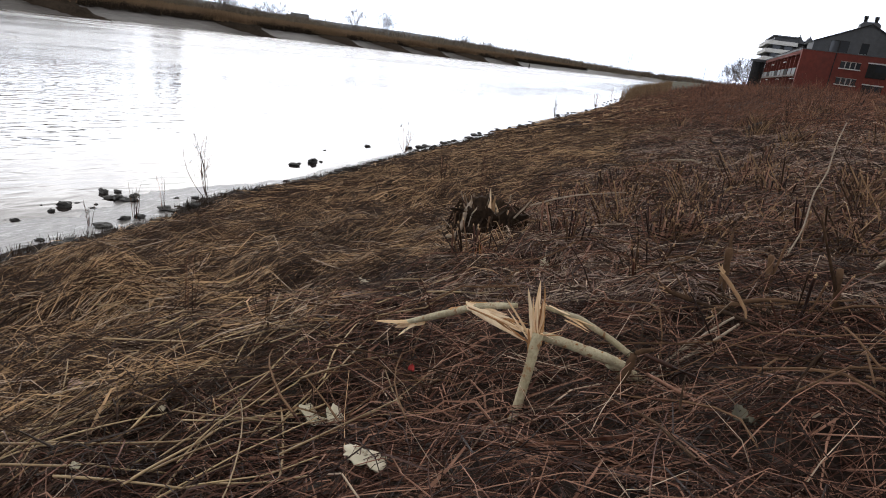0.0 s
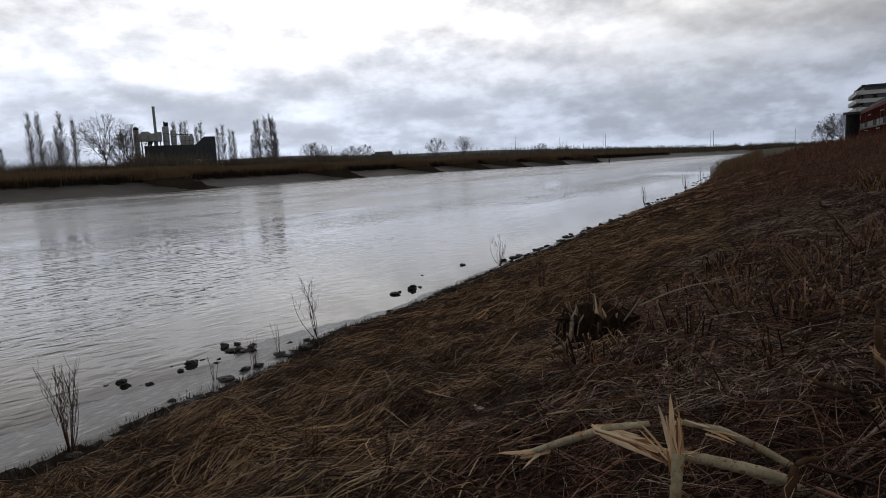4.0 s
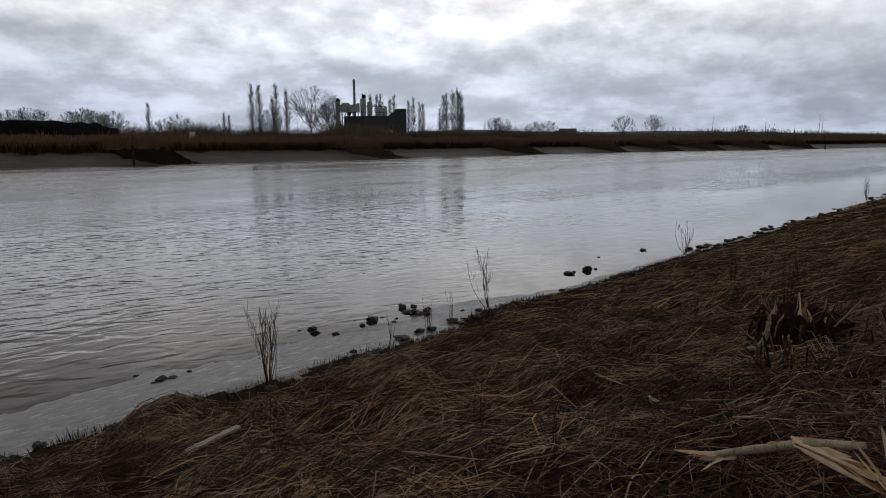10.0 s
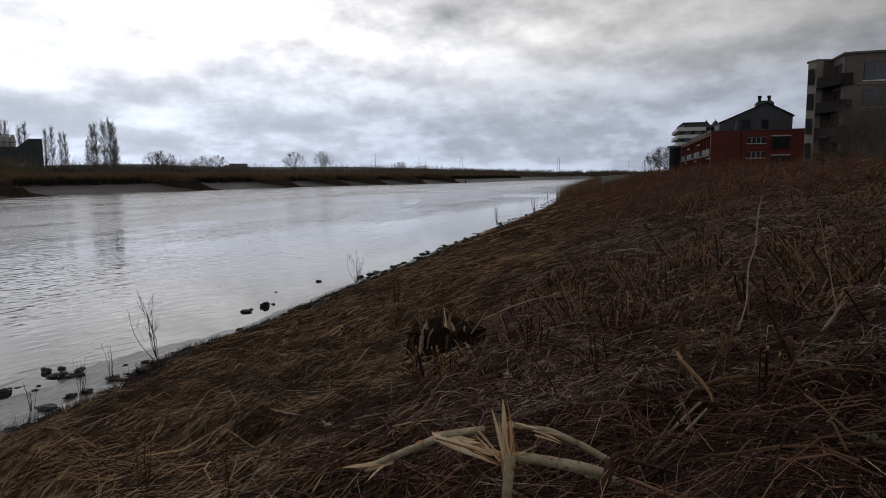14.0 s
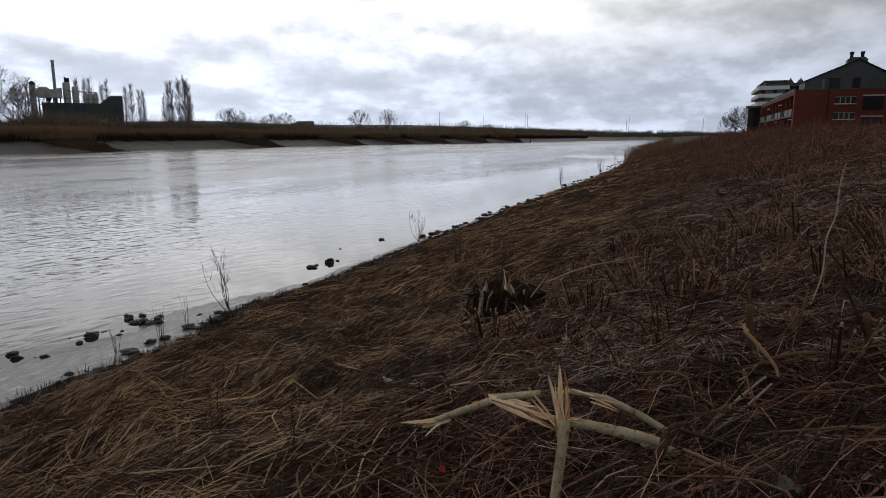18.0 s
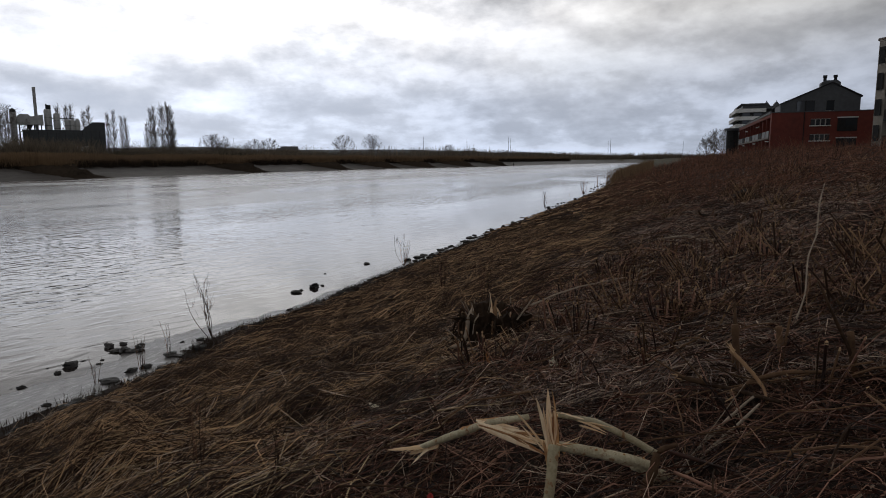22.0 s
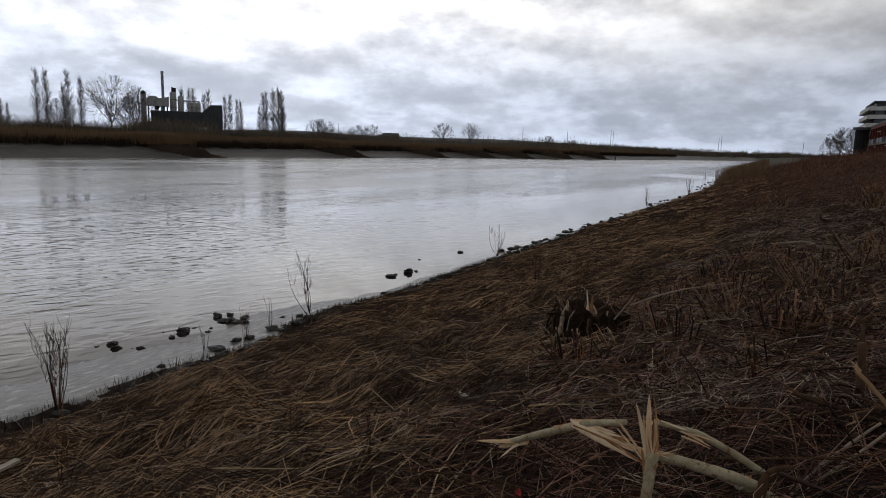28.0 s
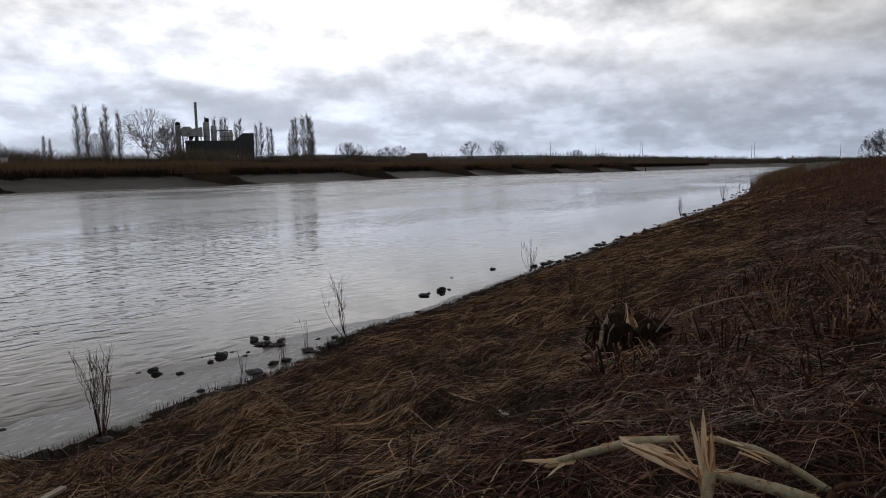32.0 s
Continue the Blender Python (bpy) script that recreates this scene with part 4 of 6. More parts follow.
def white_block():
    """Taller white flats with wrap-round balconies behind the brick house."""
    ob = thing("white_apartment_block", "white apartment block with stepped wrap-round balconies", "house")
    x0, x1, y0, y1, zb = 245, 275, -19.8, -29.2, 3.4
    part("core", box(x0 + 2.0, x1, y1, y0 - 2.0, zb, 21.0), dark_metal_shade, ob)
    for k in range(6):
        z = 20.2 - 2.6 * k
        lv = part("storey", box(x0 + 1.6, x1, y1, y0 - 1.6, z - 2.3, z - 0.3), dark_metal_shade, ob)
        part("slab", box(x0, x1, y1, y0, z - 0.3, z), concrete, lv)
        part("parapet", box(x0, x1, y0 - 0.2, y0, z, z + 0.95), concrete, lv, "white parapet")
        part("parapet", box(x0, x0 + 0.2, y1, y0 - 0.2, z, z + 0.95), concrete, lv, "white parapet")
        for q in range(2):
            part("pane", box(x0 + 1.55, x0 + 1.59, y0 - 4.6 - 3.6 * q, y0 - 2.2 - 3.6 * q, z - 2.2, z - 0.4), glass, lv)
    part("penthouse", box(x0 + 2.5, x1, y1, y0 - 2.3, 20.2, 22.6), slate, ob)
    part("roof_slab", box(x0 + 1.6, x1, y1, y0 - 1.6, 22.6, 23.0), slate, ob)
    annex = thing("roof_gables", "dark slate roofs with two small gables beside the white flats", "house")
    part("wall", box(x0 + 4, x1, -45, y1 - 0.05, zb, 20.2), slate, annex)
    part("roof", prism([(y1 - 0.05, 20.2), (y1 - 0.05, 22.3), (-45, 20.6), (-45, 20.2)], "x", x0 + 3.6, x1), dark_metal_shade, annex)
    for ym in (-29.6, -32.7):
        part("gable", prism([(ym + 1.5, 21.2), (ym + 0.2, 23.4), (ym - 0.2, 23.4), (ym - 1.9, 21.2)], "x", x0 + 3.2, x0 + 8), slate, annex)
        part("finial", lathe([(0.16, 23.3), (0.12, 23.9)], 8, (x0 + 3.6, ym)), dark_metal_shade, annex)
    zb = 3.4
    tw = thing("stair_tower", "narrow dark stair tower beside the brick house", "tower")
    part("shaft", lathe([(1.3, zb), (1.3, 10.4)], 14, (158.6, -12.4)), dark_metal_shade, tw)
    part("cap", lathe([(1.8, 10.4), (1.8, 10.9)], 14, (158.6, -12.4)), slate, tw)


red_house()
grey_tower()
grove("bare_tree", "leafless brown tree before the apartment block", broads[0], [(-17.6, 62, 5.2), (-19.6, 58, 5.6), (-16.2, 66, 3.2), (-21.8, 60, 5.0), (-18.6, 66, 6.3), (-20.6, 63, 6.8), (-17.0, 70, 4.6), (-22.6, 66, 6.5), (-19.2, 70, 5.4)], "trees on the near bank")
white_block()


# ---------------- stones and twigs by the water ----------------
def rock_shape(seed, flat=0.6):
    rng = np.random.RandomState(seed)
    bm = bmesh.new()
    bmesh.ops.create_icosphere(bm, subdivisions=2, radius=1.0)
    o = Vector(rng.uniform(-9, 9, 3))
    for v in bm.verts:
        c = noise.cell_vector(v.co * 1.3 + o) * 0.18
        v.co = v.co * (0.8 + 0.55 * noise.noise(v.co * 1.3 + o) + 0.2 * noise.noise(v.co * 3.1 + o)) + Vector(c) * 0.8
        v.co.z *= flat
    return bm


ROCKS = [rock_shape(100 + k, f) for k, f in enumerate((0.75, 0.55, 0.4, 0.65, 0.5, 0.85))]
ROCK_MESH = []
for bm in ROCKS:
    me = bpy.data.meshes.new("rock")
    bm.to_mesh(me)
    bm.free()
    me.materials.append(stone)
    ROCK_MESH.append(me)
RUBBLE_MESH = []
for me in ROCK_MESH:
    me = me.copy()
    me.name = "rubble"
    me.materials[0] = stone_grey
    RUBBLE_MESH.append(me)


def rock(x, y, r, k, label="dark wet stone lying in the shallow water", group="stones at the water's edge", lift=0.25):
    ob = new("rock", ROCK_MESH[k % 6])
    z = max(0.0, float(ground_z(x, y)))
    ob.matrix_basis = pose(x, y, z + r * lift - 0.02, 0, 0, 53 * k) @ Matrix.Diagonal((r * 1.15, r * (0.75 + 0.1 * (k % 3)), r * 0.72, 1))
    return tagged(ob, label, "stone", group)


rng = np.random.RandomState(90)
# two dark stones, a small one, and the loose rows along the mud
for k, (x, y, r) in enumerate(((18.2, 11.1, 0.25), (18.55, 11.0, 0.1), (17.3, 11.2, 0.2), (17.6, 11.25, 0.1), (23.15, 11.65, 0.17), (20.6, 12.1, 0.07), (7.82, 11.74, 0.13), (7.95, 12.05, 0.14), (7.7, 12.15, 0.07), (8.12, 11.32, 0.10),
                               (8.0, 11.45, 0.05), (8.95, 11.44, 0.10), (9.35, 11.58, 0.19), (9.5, 11.7, 0.13), (9.7, 11.62, 0.07), (9.1, 11.9, 0.05), (9.67, 11.13, 0.08), (9.9, 11.3, 0.06), (10.69, 11.97, 0.18), (10.97, 11.85, 0.12),
                               (10.47, 11.5, 0.17), (10.5, 11.3, 0.2), (10.52, 11.1, 0.16), (10.55, 10.9, 0.12), (10.8, 11.2, 0.14), (11.05, 11.35, 0.10), (8.66, 9.75, 0.2), (9.31, 9.87, 0.14), (10.38, 9.85, 0.2), (9.6, 9.75, 0.15), (11.3, 10.4, 0.08),
                               (4.23, 11.25, 0.13), (4.4, 11.22, 0.11), (4.05, 11.2, 0.06), (4.01, 11.9, 0.07), (4.77, 11.33, 0.07), (-0.31, 11.85, 0.24), (-0.08, 11.55, 0.2), (0.28, 12.0, 0.18), (0.1, 12.0, 0.13), (0.4, 11.8, 0.11),
                               (-0.48, 12.29, 0.16), (-0.64, 12.1, 0.07), (-0.88, 12.32, 0.08), (-0.9, 11.74, 0.07), (0.14, 11.72, 0.11), (-1.3, 12.1, 0.12), (-1.8, 11.9, 0.1), (-2.3, 12.0, 0.15))):
    rock(x, y, r * 0.95, k)
# grey rubble on the bare patches of the upper bank
for k in range(110):
    x = 5.2 + 8.5 * rng.uniform(0, 1)
    y = 0.35 - 0.11 * (x - 5) + rng.normal(0, 1.0)
    ob = rock(x, y, rng.uniform(0.03, 0.11) * (1.6 if k % 9 == 0 else 1), k, "grey rubble stone lying on bare soil", "rubble on the upper bank", 0.3)
    ob.data = RUBBLE_MESH[k % 6]
# broken edge stones at the foot of the bank
for k in range(90):
    x = -2.5 + k * 0.3 + rng.uniform(-0.2, 0.2)
    rock(x, float(shore(x)) + rng.uniform(-0.75, 0.15), rng.uniform(0.05, 0.2), k + 3, "dark earthy stone at the foot of the bank", "stones of the bank foot", 0.2)
for k in range(120):
    x = 25 + 0.35 * k + 0.006 * k * k + rng.uniform(-0.8, 0.8)
    rock(x, float(shore(x)) + rng.uniform(-0.4, 1.0) * (0.6 + 0.012 * x), rng.uniform(0.10, 0.27), k, "dark stone at the far foot of the bank", "stones of the bank foot", 0.15)


def sprout(x, y, z, stems, label, seed, spread=0.25, r=0.006, twigs=3, name="dry_shrub", lean=(0, 0)):
    """A dead shrub: upright thin stems, each a part, with small side twigs."""
    rng = np.random.RandomState(seed)
    ob = thing(name, label, "shrub", pose(x, y, z), "dry shrubs on the bank")
    for k in range(stems[0]):
        h = stems[1] * rng.uniform(0.6, 1.0)
        a = rng.uniform(0, 6.28)
        s = rng.uniform(0.2, 1) * spread
        main = limb(rng, (math.cos(a) * 0.03, math.sin(a) * 0.03, -0.05), (math.cos(a) * s * h + lean[0] * h, math.sin(a) * s * h + lean[1] * h, h), 0.05, r, r * 0.35, 6)
        lots = [strands([main[0]], [main[1]], 5)]
        side = []
        for q in range(twigs):
            u = rng.uniform(0.35, 0.95)
            c = main[0][0] + (main[0][-1] - main[0][0]) * u
            b = rng.uniform(0, 6.28)
            ln = h * rng.uniform(0.1, 0.28)
            side.append(limb(rng, c, c + np.array([math.cos(b) * 0.35, math.sin(b) * 0.35, 0.95]) * ln, 0.06, r * 0.5, r * 0.25, 3))
        if side:
            lots.append(tubes(side, 4))
        part("stem", merge(lots), twig if k % 3 else bark_dark, ob)
    return ob


sprout(5.35, 9.5, 0.12, (14, 1.42), "tall thin dead stems rising beside a muddy pool", 1, 0.30, 0.0075, 9)
sprout(2.6, 4.5, 1.50, (4, 0.95), "thin dark dead stalks in flattened straw", 15, 0.12, 0.0034, 3)
sprout(11.88, 10.08, 0.10, (7, 1.45), "leaning dark twiggy shrub at the bank's foot", 2, 0.30, 0.009, 6, lean=(-0.10, 0.22))
sprout(9.48, 9.78, 0.1, (6, 0.85), "thin dry stalks standing at the bank's foot", 3, 0.2, 0.006, 2)
sprout(8.6, 10.0, 0.08, (4, 0.6), "thin dry stalks standing in the mud", 4, 0.3, 0.006, 2)
sprout(10.3, 9.85, 0.1, (4, 0.8), "thin dry stalks standing at the bank's foot", 5, 0.2, 0.006, 2)
sprout(22.7, 9.75, 0.15, (8, 1.25), "sparse dry shrub at the water's edge", 6, 0.35, 0.009, 4)
sprout(52, 9.7, 0.2, (6, 1.6), "sparse dry shrub at the water's edge", 7, 0.25, 0.016, 3)
sprout(75, 9.6, 0.2, (6, 2.0), "sparse dry shrub at the water's edge", 8, 0.25, 0.02, 3)
sprout(90, 9.6, 0.2, (5, 2.2), "sparse dry shrub at the water's edge", 13, 0.25, 0.02, 3)
sprout(3.9, 3.4, 1.80, (6, 0.75), "small dark dead stalks in flattened straw", 9, 0.15, 0.0035, 3)
sprout(3.3, 2.2, 2.08, (4, 0.6), "small dark dead stalks in flattened straw", 10, 0.15, 0.0035, 3)
sprout(7.4, 3.0, 1.8, (6, 0.55), "small dark dead stalks in flattened straw", 11, 0.2, 0.004, 3)
sprout(9.5, 2.6, 1.95, (9, 0.9), "thin dead stems standing beside the straw", 12, 0.2, 0.005, 3)
sprout(12.5, 4.4, 1.5, (9, 0.8), "thin dead stems standing beside the straw", 14, 0.2, 0.006, 3)


# ---------------- broken willow and other wood on the bank ----------------
def bent_tube(points, radii, sides=10, rough=0.06, seed=0):
    """A limb through given points, smoothed, with a slightly uneven skin."""
    rng = np.random.RandomState(seed)
    p = np.array(points, float)
    t = np.linspace(0, len(p) - 1, 6 * (len(p) - 1) + 1)
    q = np.stack([np.interp(t, np.arange(len(p)), p[:, k]) for k in range(3)], 1)
    q[1:-1] += rng.normal(0, 2.4 * rough, q[1:-1].shape) * np.interp(t, np.arange(len(p)), radii)[1:-1, None]
    for _ in range(2):
        q[1:-1] = 0.25 * q[:-2] + 0.5 * q[1:-1] + 0.25 * q[2:]
    r = np.interp(t, np.arange(len(p)), radii)
    r = r * (1 + rough * rng.normal(0, 1, len(r)))
    V, F = strands(q[None], r[None], sides)
    V = V + rng.normal(0, 0.03, V.shape) * np.repeat(r, sides)[:, None]
    n = len(V)
    caps = [(n + 0, (k + 1) % sides, k, k) for k in range(sides)] + [(n + 1, n - sides + k, n - sides + (k + 1) % sides, n - sides + (k + 1) % sides) for k in range(sides)]
    V = np.concatenate([V, q[:1], q[-1:]])
    tri = np.array([(a, b, c) for a, b, c, _ in caps])
    quads = np.concatenate([F[:, [0, 1, 2]], F[:, [0, 2, 3]], tri])
    return V, quads


def splinters(rng, base, way, count, length, fan, r, rest=None):
    """A brush of torn wood: flat sharp splinters from a base point."""
    base, way = np.array(base, float), np.array(way, float) / np.linalg.norm(way)
    lots = []
    for k in range(count):
        d = way + rng.normal(0, fan, 3)
        d /= np.linalg.norm(d)
        L = length * rng.uniform(0.45, 1.0)
        o = base + rng.normal(0, r * 0.8, 3)
        S = np.linspace(0, 1, 4)
        P = o + d * L * S[:, None] + np.sin(S * 3.1)[:, None] * rng.normal(0, 0.02, 3) * L
        lots.append((P, np.array([1, 0.9, 0.6, 0.08]) * r * rng.uniform(0.2, 0.62)))
    return tubes(lots, 4)


def torn_slab(rng, base, way, side, length, width, thick=0.35):
    """A flat strip of torn wood: full width at its root, split and pointed at its end."""
    base, way, side = np.array(base, float), np.array(way, float), np.array(side, float)
    way /= np.linalg.norm(way)
    side = side - way * side.dot(way)
    side /= np.linalg.norm(side)
    flat = np.cross(way, side)
    bend, twist = rng.normal(0, 0.05, 2), rng.normal(0, 0.35)
    V, F = [], []
    t = np.array([0, 0.18, 0.36, 0.52, 0.66, 0.78, 0.9, 1.0])
    wide = width * 0.5 * np.array([0.9, 1.0, 1.0, 0.98, 0.92, 0.78, 0.52, 0.10]) * rng.uniform(0.82, 1.18, 8)
    shift = np.cumsum(rng.normal(0, 0.05, 8)) * width
    for k, u in enumerate(t):
        a = twist * u
        s, f = side * math.cos(a) + flat * math.sin(a), flat * math.cos(a) - side * math.sin(a)
        c = base + way * length * u + (side * bend[0] + flat * bend[1]) * length * u * u + s * shift[k]
        h = width * thick * 0.5 * (1 - 0.75 * u)
        V += [c - s * wide[k] - f * h * 0.4, c - s * wide[k] * 0.3 + f * h, c + s * wide[k] * 0.5 + f * h * 0.7, c + s * wide[k] + f * h * 0.1, c + s * wide[k] * 0.2 - f * h]
        if k:
            o, p = 5 * k, 5 * k - 5
            F += [(p + q, p + (q + 1) % 5, o + (q + 1) % 5, o + q) for q in range(5)]
    return np.array(V), np.array(F)


def broken_willow():
    rng = np.random.RandomState(7)
    ob = thing("broken_willow", "snapped willow stem with torn pale wood and bent limbs", "broken branch")
    joint = np.array([2.88, 0.35, 2.88])

    def brush(base, way, count, length, fan, r, name="splinter"):
        for k in range(count):
            part(name, splinters(rng, base, way, 1, length, fan, r), wood_torn if k % 3 == 1 else wood_raw, ob)

    def slabs(rows, side):
        for k, (base, way, length, width) in enumerate(rows):
            part("torn_strip", torn_slab(rng, base, way, side, length, width), wood_torn if k % 4 == 3 else wood_raw, ob, "pale torn wood")

    def bundle(base, way, count, length, width, fan, side):
        for k in range(count):
            w = np.array(way, float) / np.linalg.norm(way) + rng.normal(0, fan, 3)
            part("torn_strip", torn_slab(rng, np.array(base) + rng.normal(0, 0.009, 3), w, side, length * rng.uniform(0.5, 1.0), width * rng.uniform(0.5, 1.1)), wood_torn if k % 4 == 3 else wood_raw, ob, "pale torn wood")

    def knuckles(path, every, r):
        """Small bud scars and bark rings along a limb."""
        p = np.array(path, float)
        for k in range(every):
            u = (k + 0.6) / every * (len(p) - 1)
            i = min(int(u), len(p) - 2)
            c = p[i] + (p[i + 1] - p[i]) * (u - i)
            d = (p[i + 1] - p[i]) / np.linalg.norm(p[i + 1] - p[i])
            a = np.cross(d, rng.normal(0, 1, 3))
            a /= np.linalg.norm(a)
            part("bud_scar", strands([[c + a * r * 0.80 - d * 0.008, c + a * r * 0.98, c + a * r * 0.82 + d * 0.008]], [[0.003, 0.006, 0.003]], 5), wood_torn, ob)

    across = (0.12, 1.0, 0.05)
    upright = [(2.71, 0.375, 2.44), (2.75, 0.36, 2.57), (2.81, 0.35, 2.74), joint]
    part("upright_limb", bent_tube(upright, [0.020, 0.023, 0.024, 0.027], 14, 0.018, 1), bark_willow, ob, "bare green-grey upright limb", True)
    knuckles(upright, 6, 0.026)
    slabs([(joint + (0.0, 0.004, -0.10), (0.02, 0.045, 0.37), 0.36, 0.028), (joint + (0.0, 0.014, -0.10), (0.02, 0.05, 0.37), 0.33, 0.022), (joint + (0.0, -0.010, -0.10), (0.02, 0.04, 0.37), 0.27, 0.024),
           (joint + (0.01, -0.022, -0.06), (0.02, 0.012, 0.34), 0.33, 0.009), (joint + (0.0, 0.022, -0.05), (0.0, 0.16, 0.22), 0.25, 0.013), (joint + (0.0, 0.022, -0.06), (0.02, 0.20, 0.19), 0.21, 0.010)], across)
    bundle(joint + (0.0, 0.0, -0.11), (0.02, 0.04, 0.37), 9, 0.30, 0.017, 0.035, across)
    brush(joint + (0, 0.0, -0.02), (0.0, 0.05, 0.25), 7, 0.2, 0.14, 0.007)
    brush(joint + (0, -0.01, 0.0), (0.1, -0.22, 0.06), 4, 0.16, 0.22, 0.006)
    slabs([((2.73, 0.37, 2.51), (-0.10, 0.04, -0.25), 0.16, 0.026), ((2.735, 0.36, 2.51), (-0.04, 0.03, -0.25), 0.12, 0.022)], across)
    # limb falling to the river side
    fallen = [(2.99, 0.50, 2.955), (3.05, 0.72, 2.87), (3.22, 0.97, 2.69), (3.36, 1.2, 2.53), (3.47, 1.36, 2.43)]
    part("fallen_limb", bent_tube(fallen, [0.014, 0.021, 0.021, 0.017, 0.006], 12, 0.02, 2), bark_willow, ob, "bent limb with peeling bark", True)
    knuckles(fallen, 5, 0.019)
    for k in range(9):
        part("peeled_bark", torn_slab(rng, (3.04 + 0.012 * k, 0.68 + 0.02 * k, 2.895 - 0.013 * k), (0.10, 0.22, -0.15 + 0.03 * (k % 3)), (0.5, 0.1, 0.8), 0.10, 0.022), wood_torn, ob, "peeling orange-brown bark")
    for k in range(7):
        part("peeled_bark", torn_slab(rng, (3.06 + 0.03 * k, 0.32 - 0.033 * k, 2.965 - 0.022 * k), (0.14, -0.16, -0.08), (0.5, 0.5, 0.6), 0.09, 0.016), wood_torn, ob, "peeling orange-brown bark")
    bundle((3.06, 0.77, 2.855), (-0.15, -0.40, 0.0), 12, 0.43, 0.018, 0.035, (0.4, 0.1, 0.9))
    slabs([((3.05, 0.75, 2.85), (-0.15, -0.39, 0.0), 0.42, 0.028), ((3.04, 0.74, 2.835), (-0.14, -0.37, -0.02), 0.38, 0.022)], (0.4, 0.1, 0.9))
    slabs([((3.31, 1.10, 2.57), (0.15, 0.26, -0.15), 0.34, 0.035), ((3.33, 1.13, 2.55), (0.10, 0.30, -0.12), 0.42, 0.024), ((3.34, 1.14, 2.55), (0.06, 0.22, -0.19), 0.24, 0.022)], (0.5, 0.1, 0.8))
    bundle((3.0, 0.52, 2.945), (0.06, 0.24, -0.08), 7, 0.3, 0.012, 0.04, (0.3, 0.1, 0.9))
    brush((3.36, 1.2, 2.52), (0.14, 0.26, -0.13), 5, 0.4, 0.06, 0.006)
    brush((3.03, 0.66, 2.87), (-0.15, -0.4, -0.05), 6, 0.34, 0.10, 0.006)
    # limbs lying the other way
    lying = [(2.90, 0.36, 2.87), (2.97, 0.27, 2.835), (3.08, 0.13, 2.775), (3.16, 0.01, 2.725), (3.20, -0.07, 2.69)]
    part("lying_limb", bent_tube(lying, [0.021, 0.025, 0.027, 0.029, 0.028], 14, 0.016, 3), bark_willow, ob, "pale lying limb", True)
    knuckles(lying, 4, 0.032)
    low = [(3.17, 0.0, 2.70), (3.23, -0.08, 2.655), (3.26, -0.17, 2.60)]
    part("stump_limb", bent_tube(low, [0.030, 0.034, 0.034], 12, 0.03, 5), bark_willow, ob, "pale limb end", True)
    upper = [(3.01, 0.35, 2.975), (3.18, 0.2, 2.90), (3.30, 0.05, 2.79), (3.36, -0.10, 2.69)]
    part("lying_limb", bent_tube(upper, [0.010, 0.016, 0.018, 0.018], 12, 0.02, 4), bark_willow, ob, "pale lying limb", True)
    bundle((3.12, 0.25, 2.93), (-0.17, 0.16, 0.08), 6, 0.24, 0.012, 0.05, (0.3, 0.3, 0.9))
    bundle((3.10, 0.27, 2.925), (0.14, -0.16, -0.09), 5, 0.26, 0.010, 0.04, (0.3, 0.3, 0.9))
    brush((3.04, 0.33, 2.96), (-0.06, 0.16, 0.05), 5, 0.14, 0.2, 0.006)
    brush((3.24, -0.14, 2.62), (0.05, -0.2, -0.05), 4, 0.14, 0.14, 0.010)


def old_stub():
    ob = thing("old_branch_stub", "dark rotten branch stub leaning out of the brambles", "branch")
    part("stub", bent_tube([(2.86, -0.01, 2.52), (2.93, -0.04, 2.61), (3.01, -0.07, 2.68), (3.03, -0.10, 2.76), (3.07, -0.12, 2.84), (3.10, -0.20, 2.87)], [0.024, 0.027, 0.025, 0.021, 0.017, 0.008], 10, 0.10, 11), bark_dark, ob, "dark peeling bark", True)
    for k in range(7):
        part("torn_bark", splinters(np.random.RandomState(3 + k), (2.91, -0.03, 2.58), (-0.3, 0.1, -0.3), 1, 0.15, 0.3, 0.012), wood_cut, ob, "torn orange-brown wood")


broken_willow()
old_stub()


def lying_branch(points, radii, label, seed, mat=None, forks=0, ends=True):
    """A fallen branch: limb, side forks, and pale broken ends."""
    rng = np.random.RandomState(seed)
    ob = thing("fallen_branch", label, "branch", group="fallen branches on the bank")
    mat = mat or bark_dark
    part("limb", bent_tube(points, radii, 8, 0.08, seed), mat, ob, "", True)
    p = np.array(points, float)
    for k in range(forks):
        i = rng.randint(1, len(p))
        a = p[i - 1] + (p[i] - p[i - 1]) * rng.uniform(0.2, 0.8)
        d = (p[i] - p[i - 1]) / np.linalg.norm(p[i] - p[i - 1]) + rng.normal(0, 0.5, 3) + np.array([0, 0, 0.35])
        part("fork", bent_tube([a, a + d * 0.1, a + d * rng.uniform(0.2, 0.45)], [radii[0] * 0.55, radii[0] * 0.45, radii[0] * 0.25], 6, 0.08, seed + k), mat, ob, "", True)
    if ends:
        d = p[-1] - p[-2]
        for k in range(5):
            part("splinter", splinters(rng, p[-1] - d * 0.1, d, 1, 0.09, 0.15, radii[-1] * 0.8), wood_cut, ob)
    return ob


def G(x, y, up=0.0):
    return (x, y, float(ground_z(x, y)) + up)


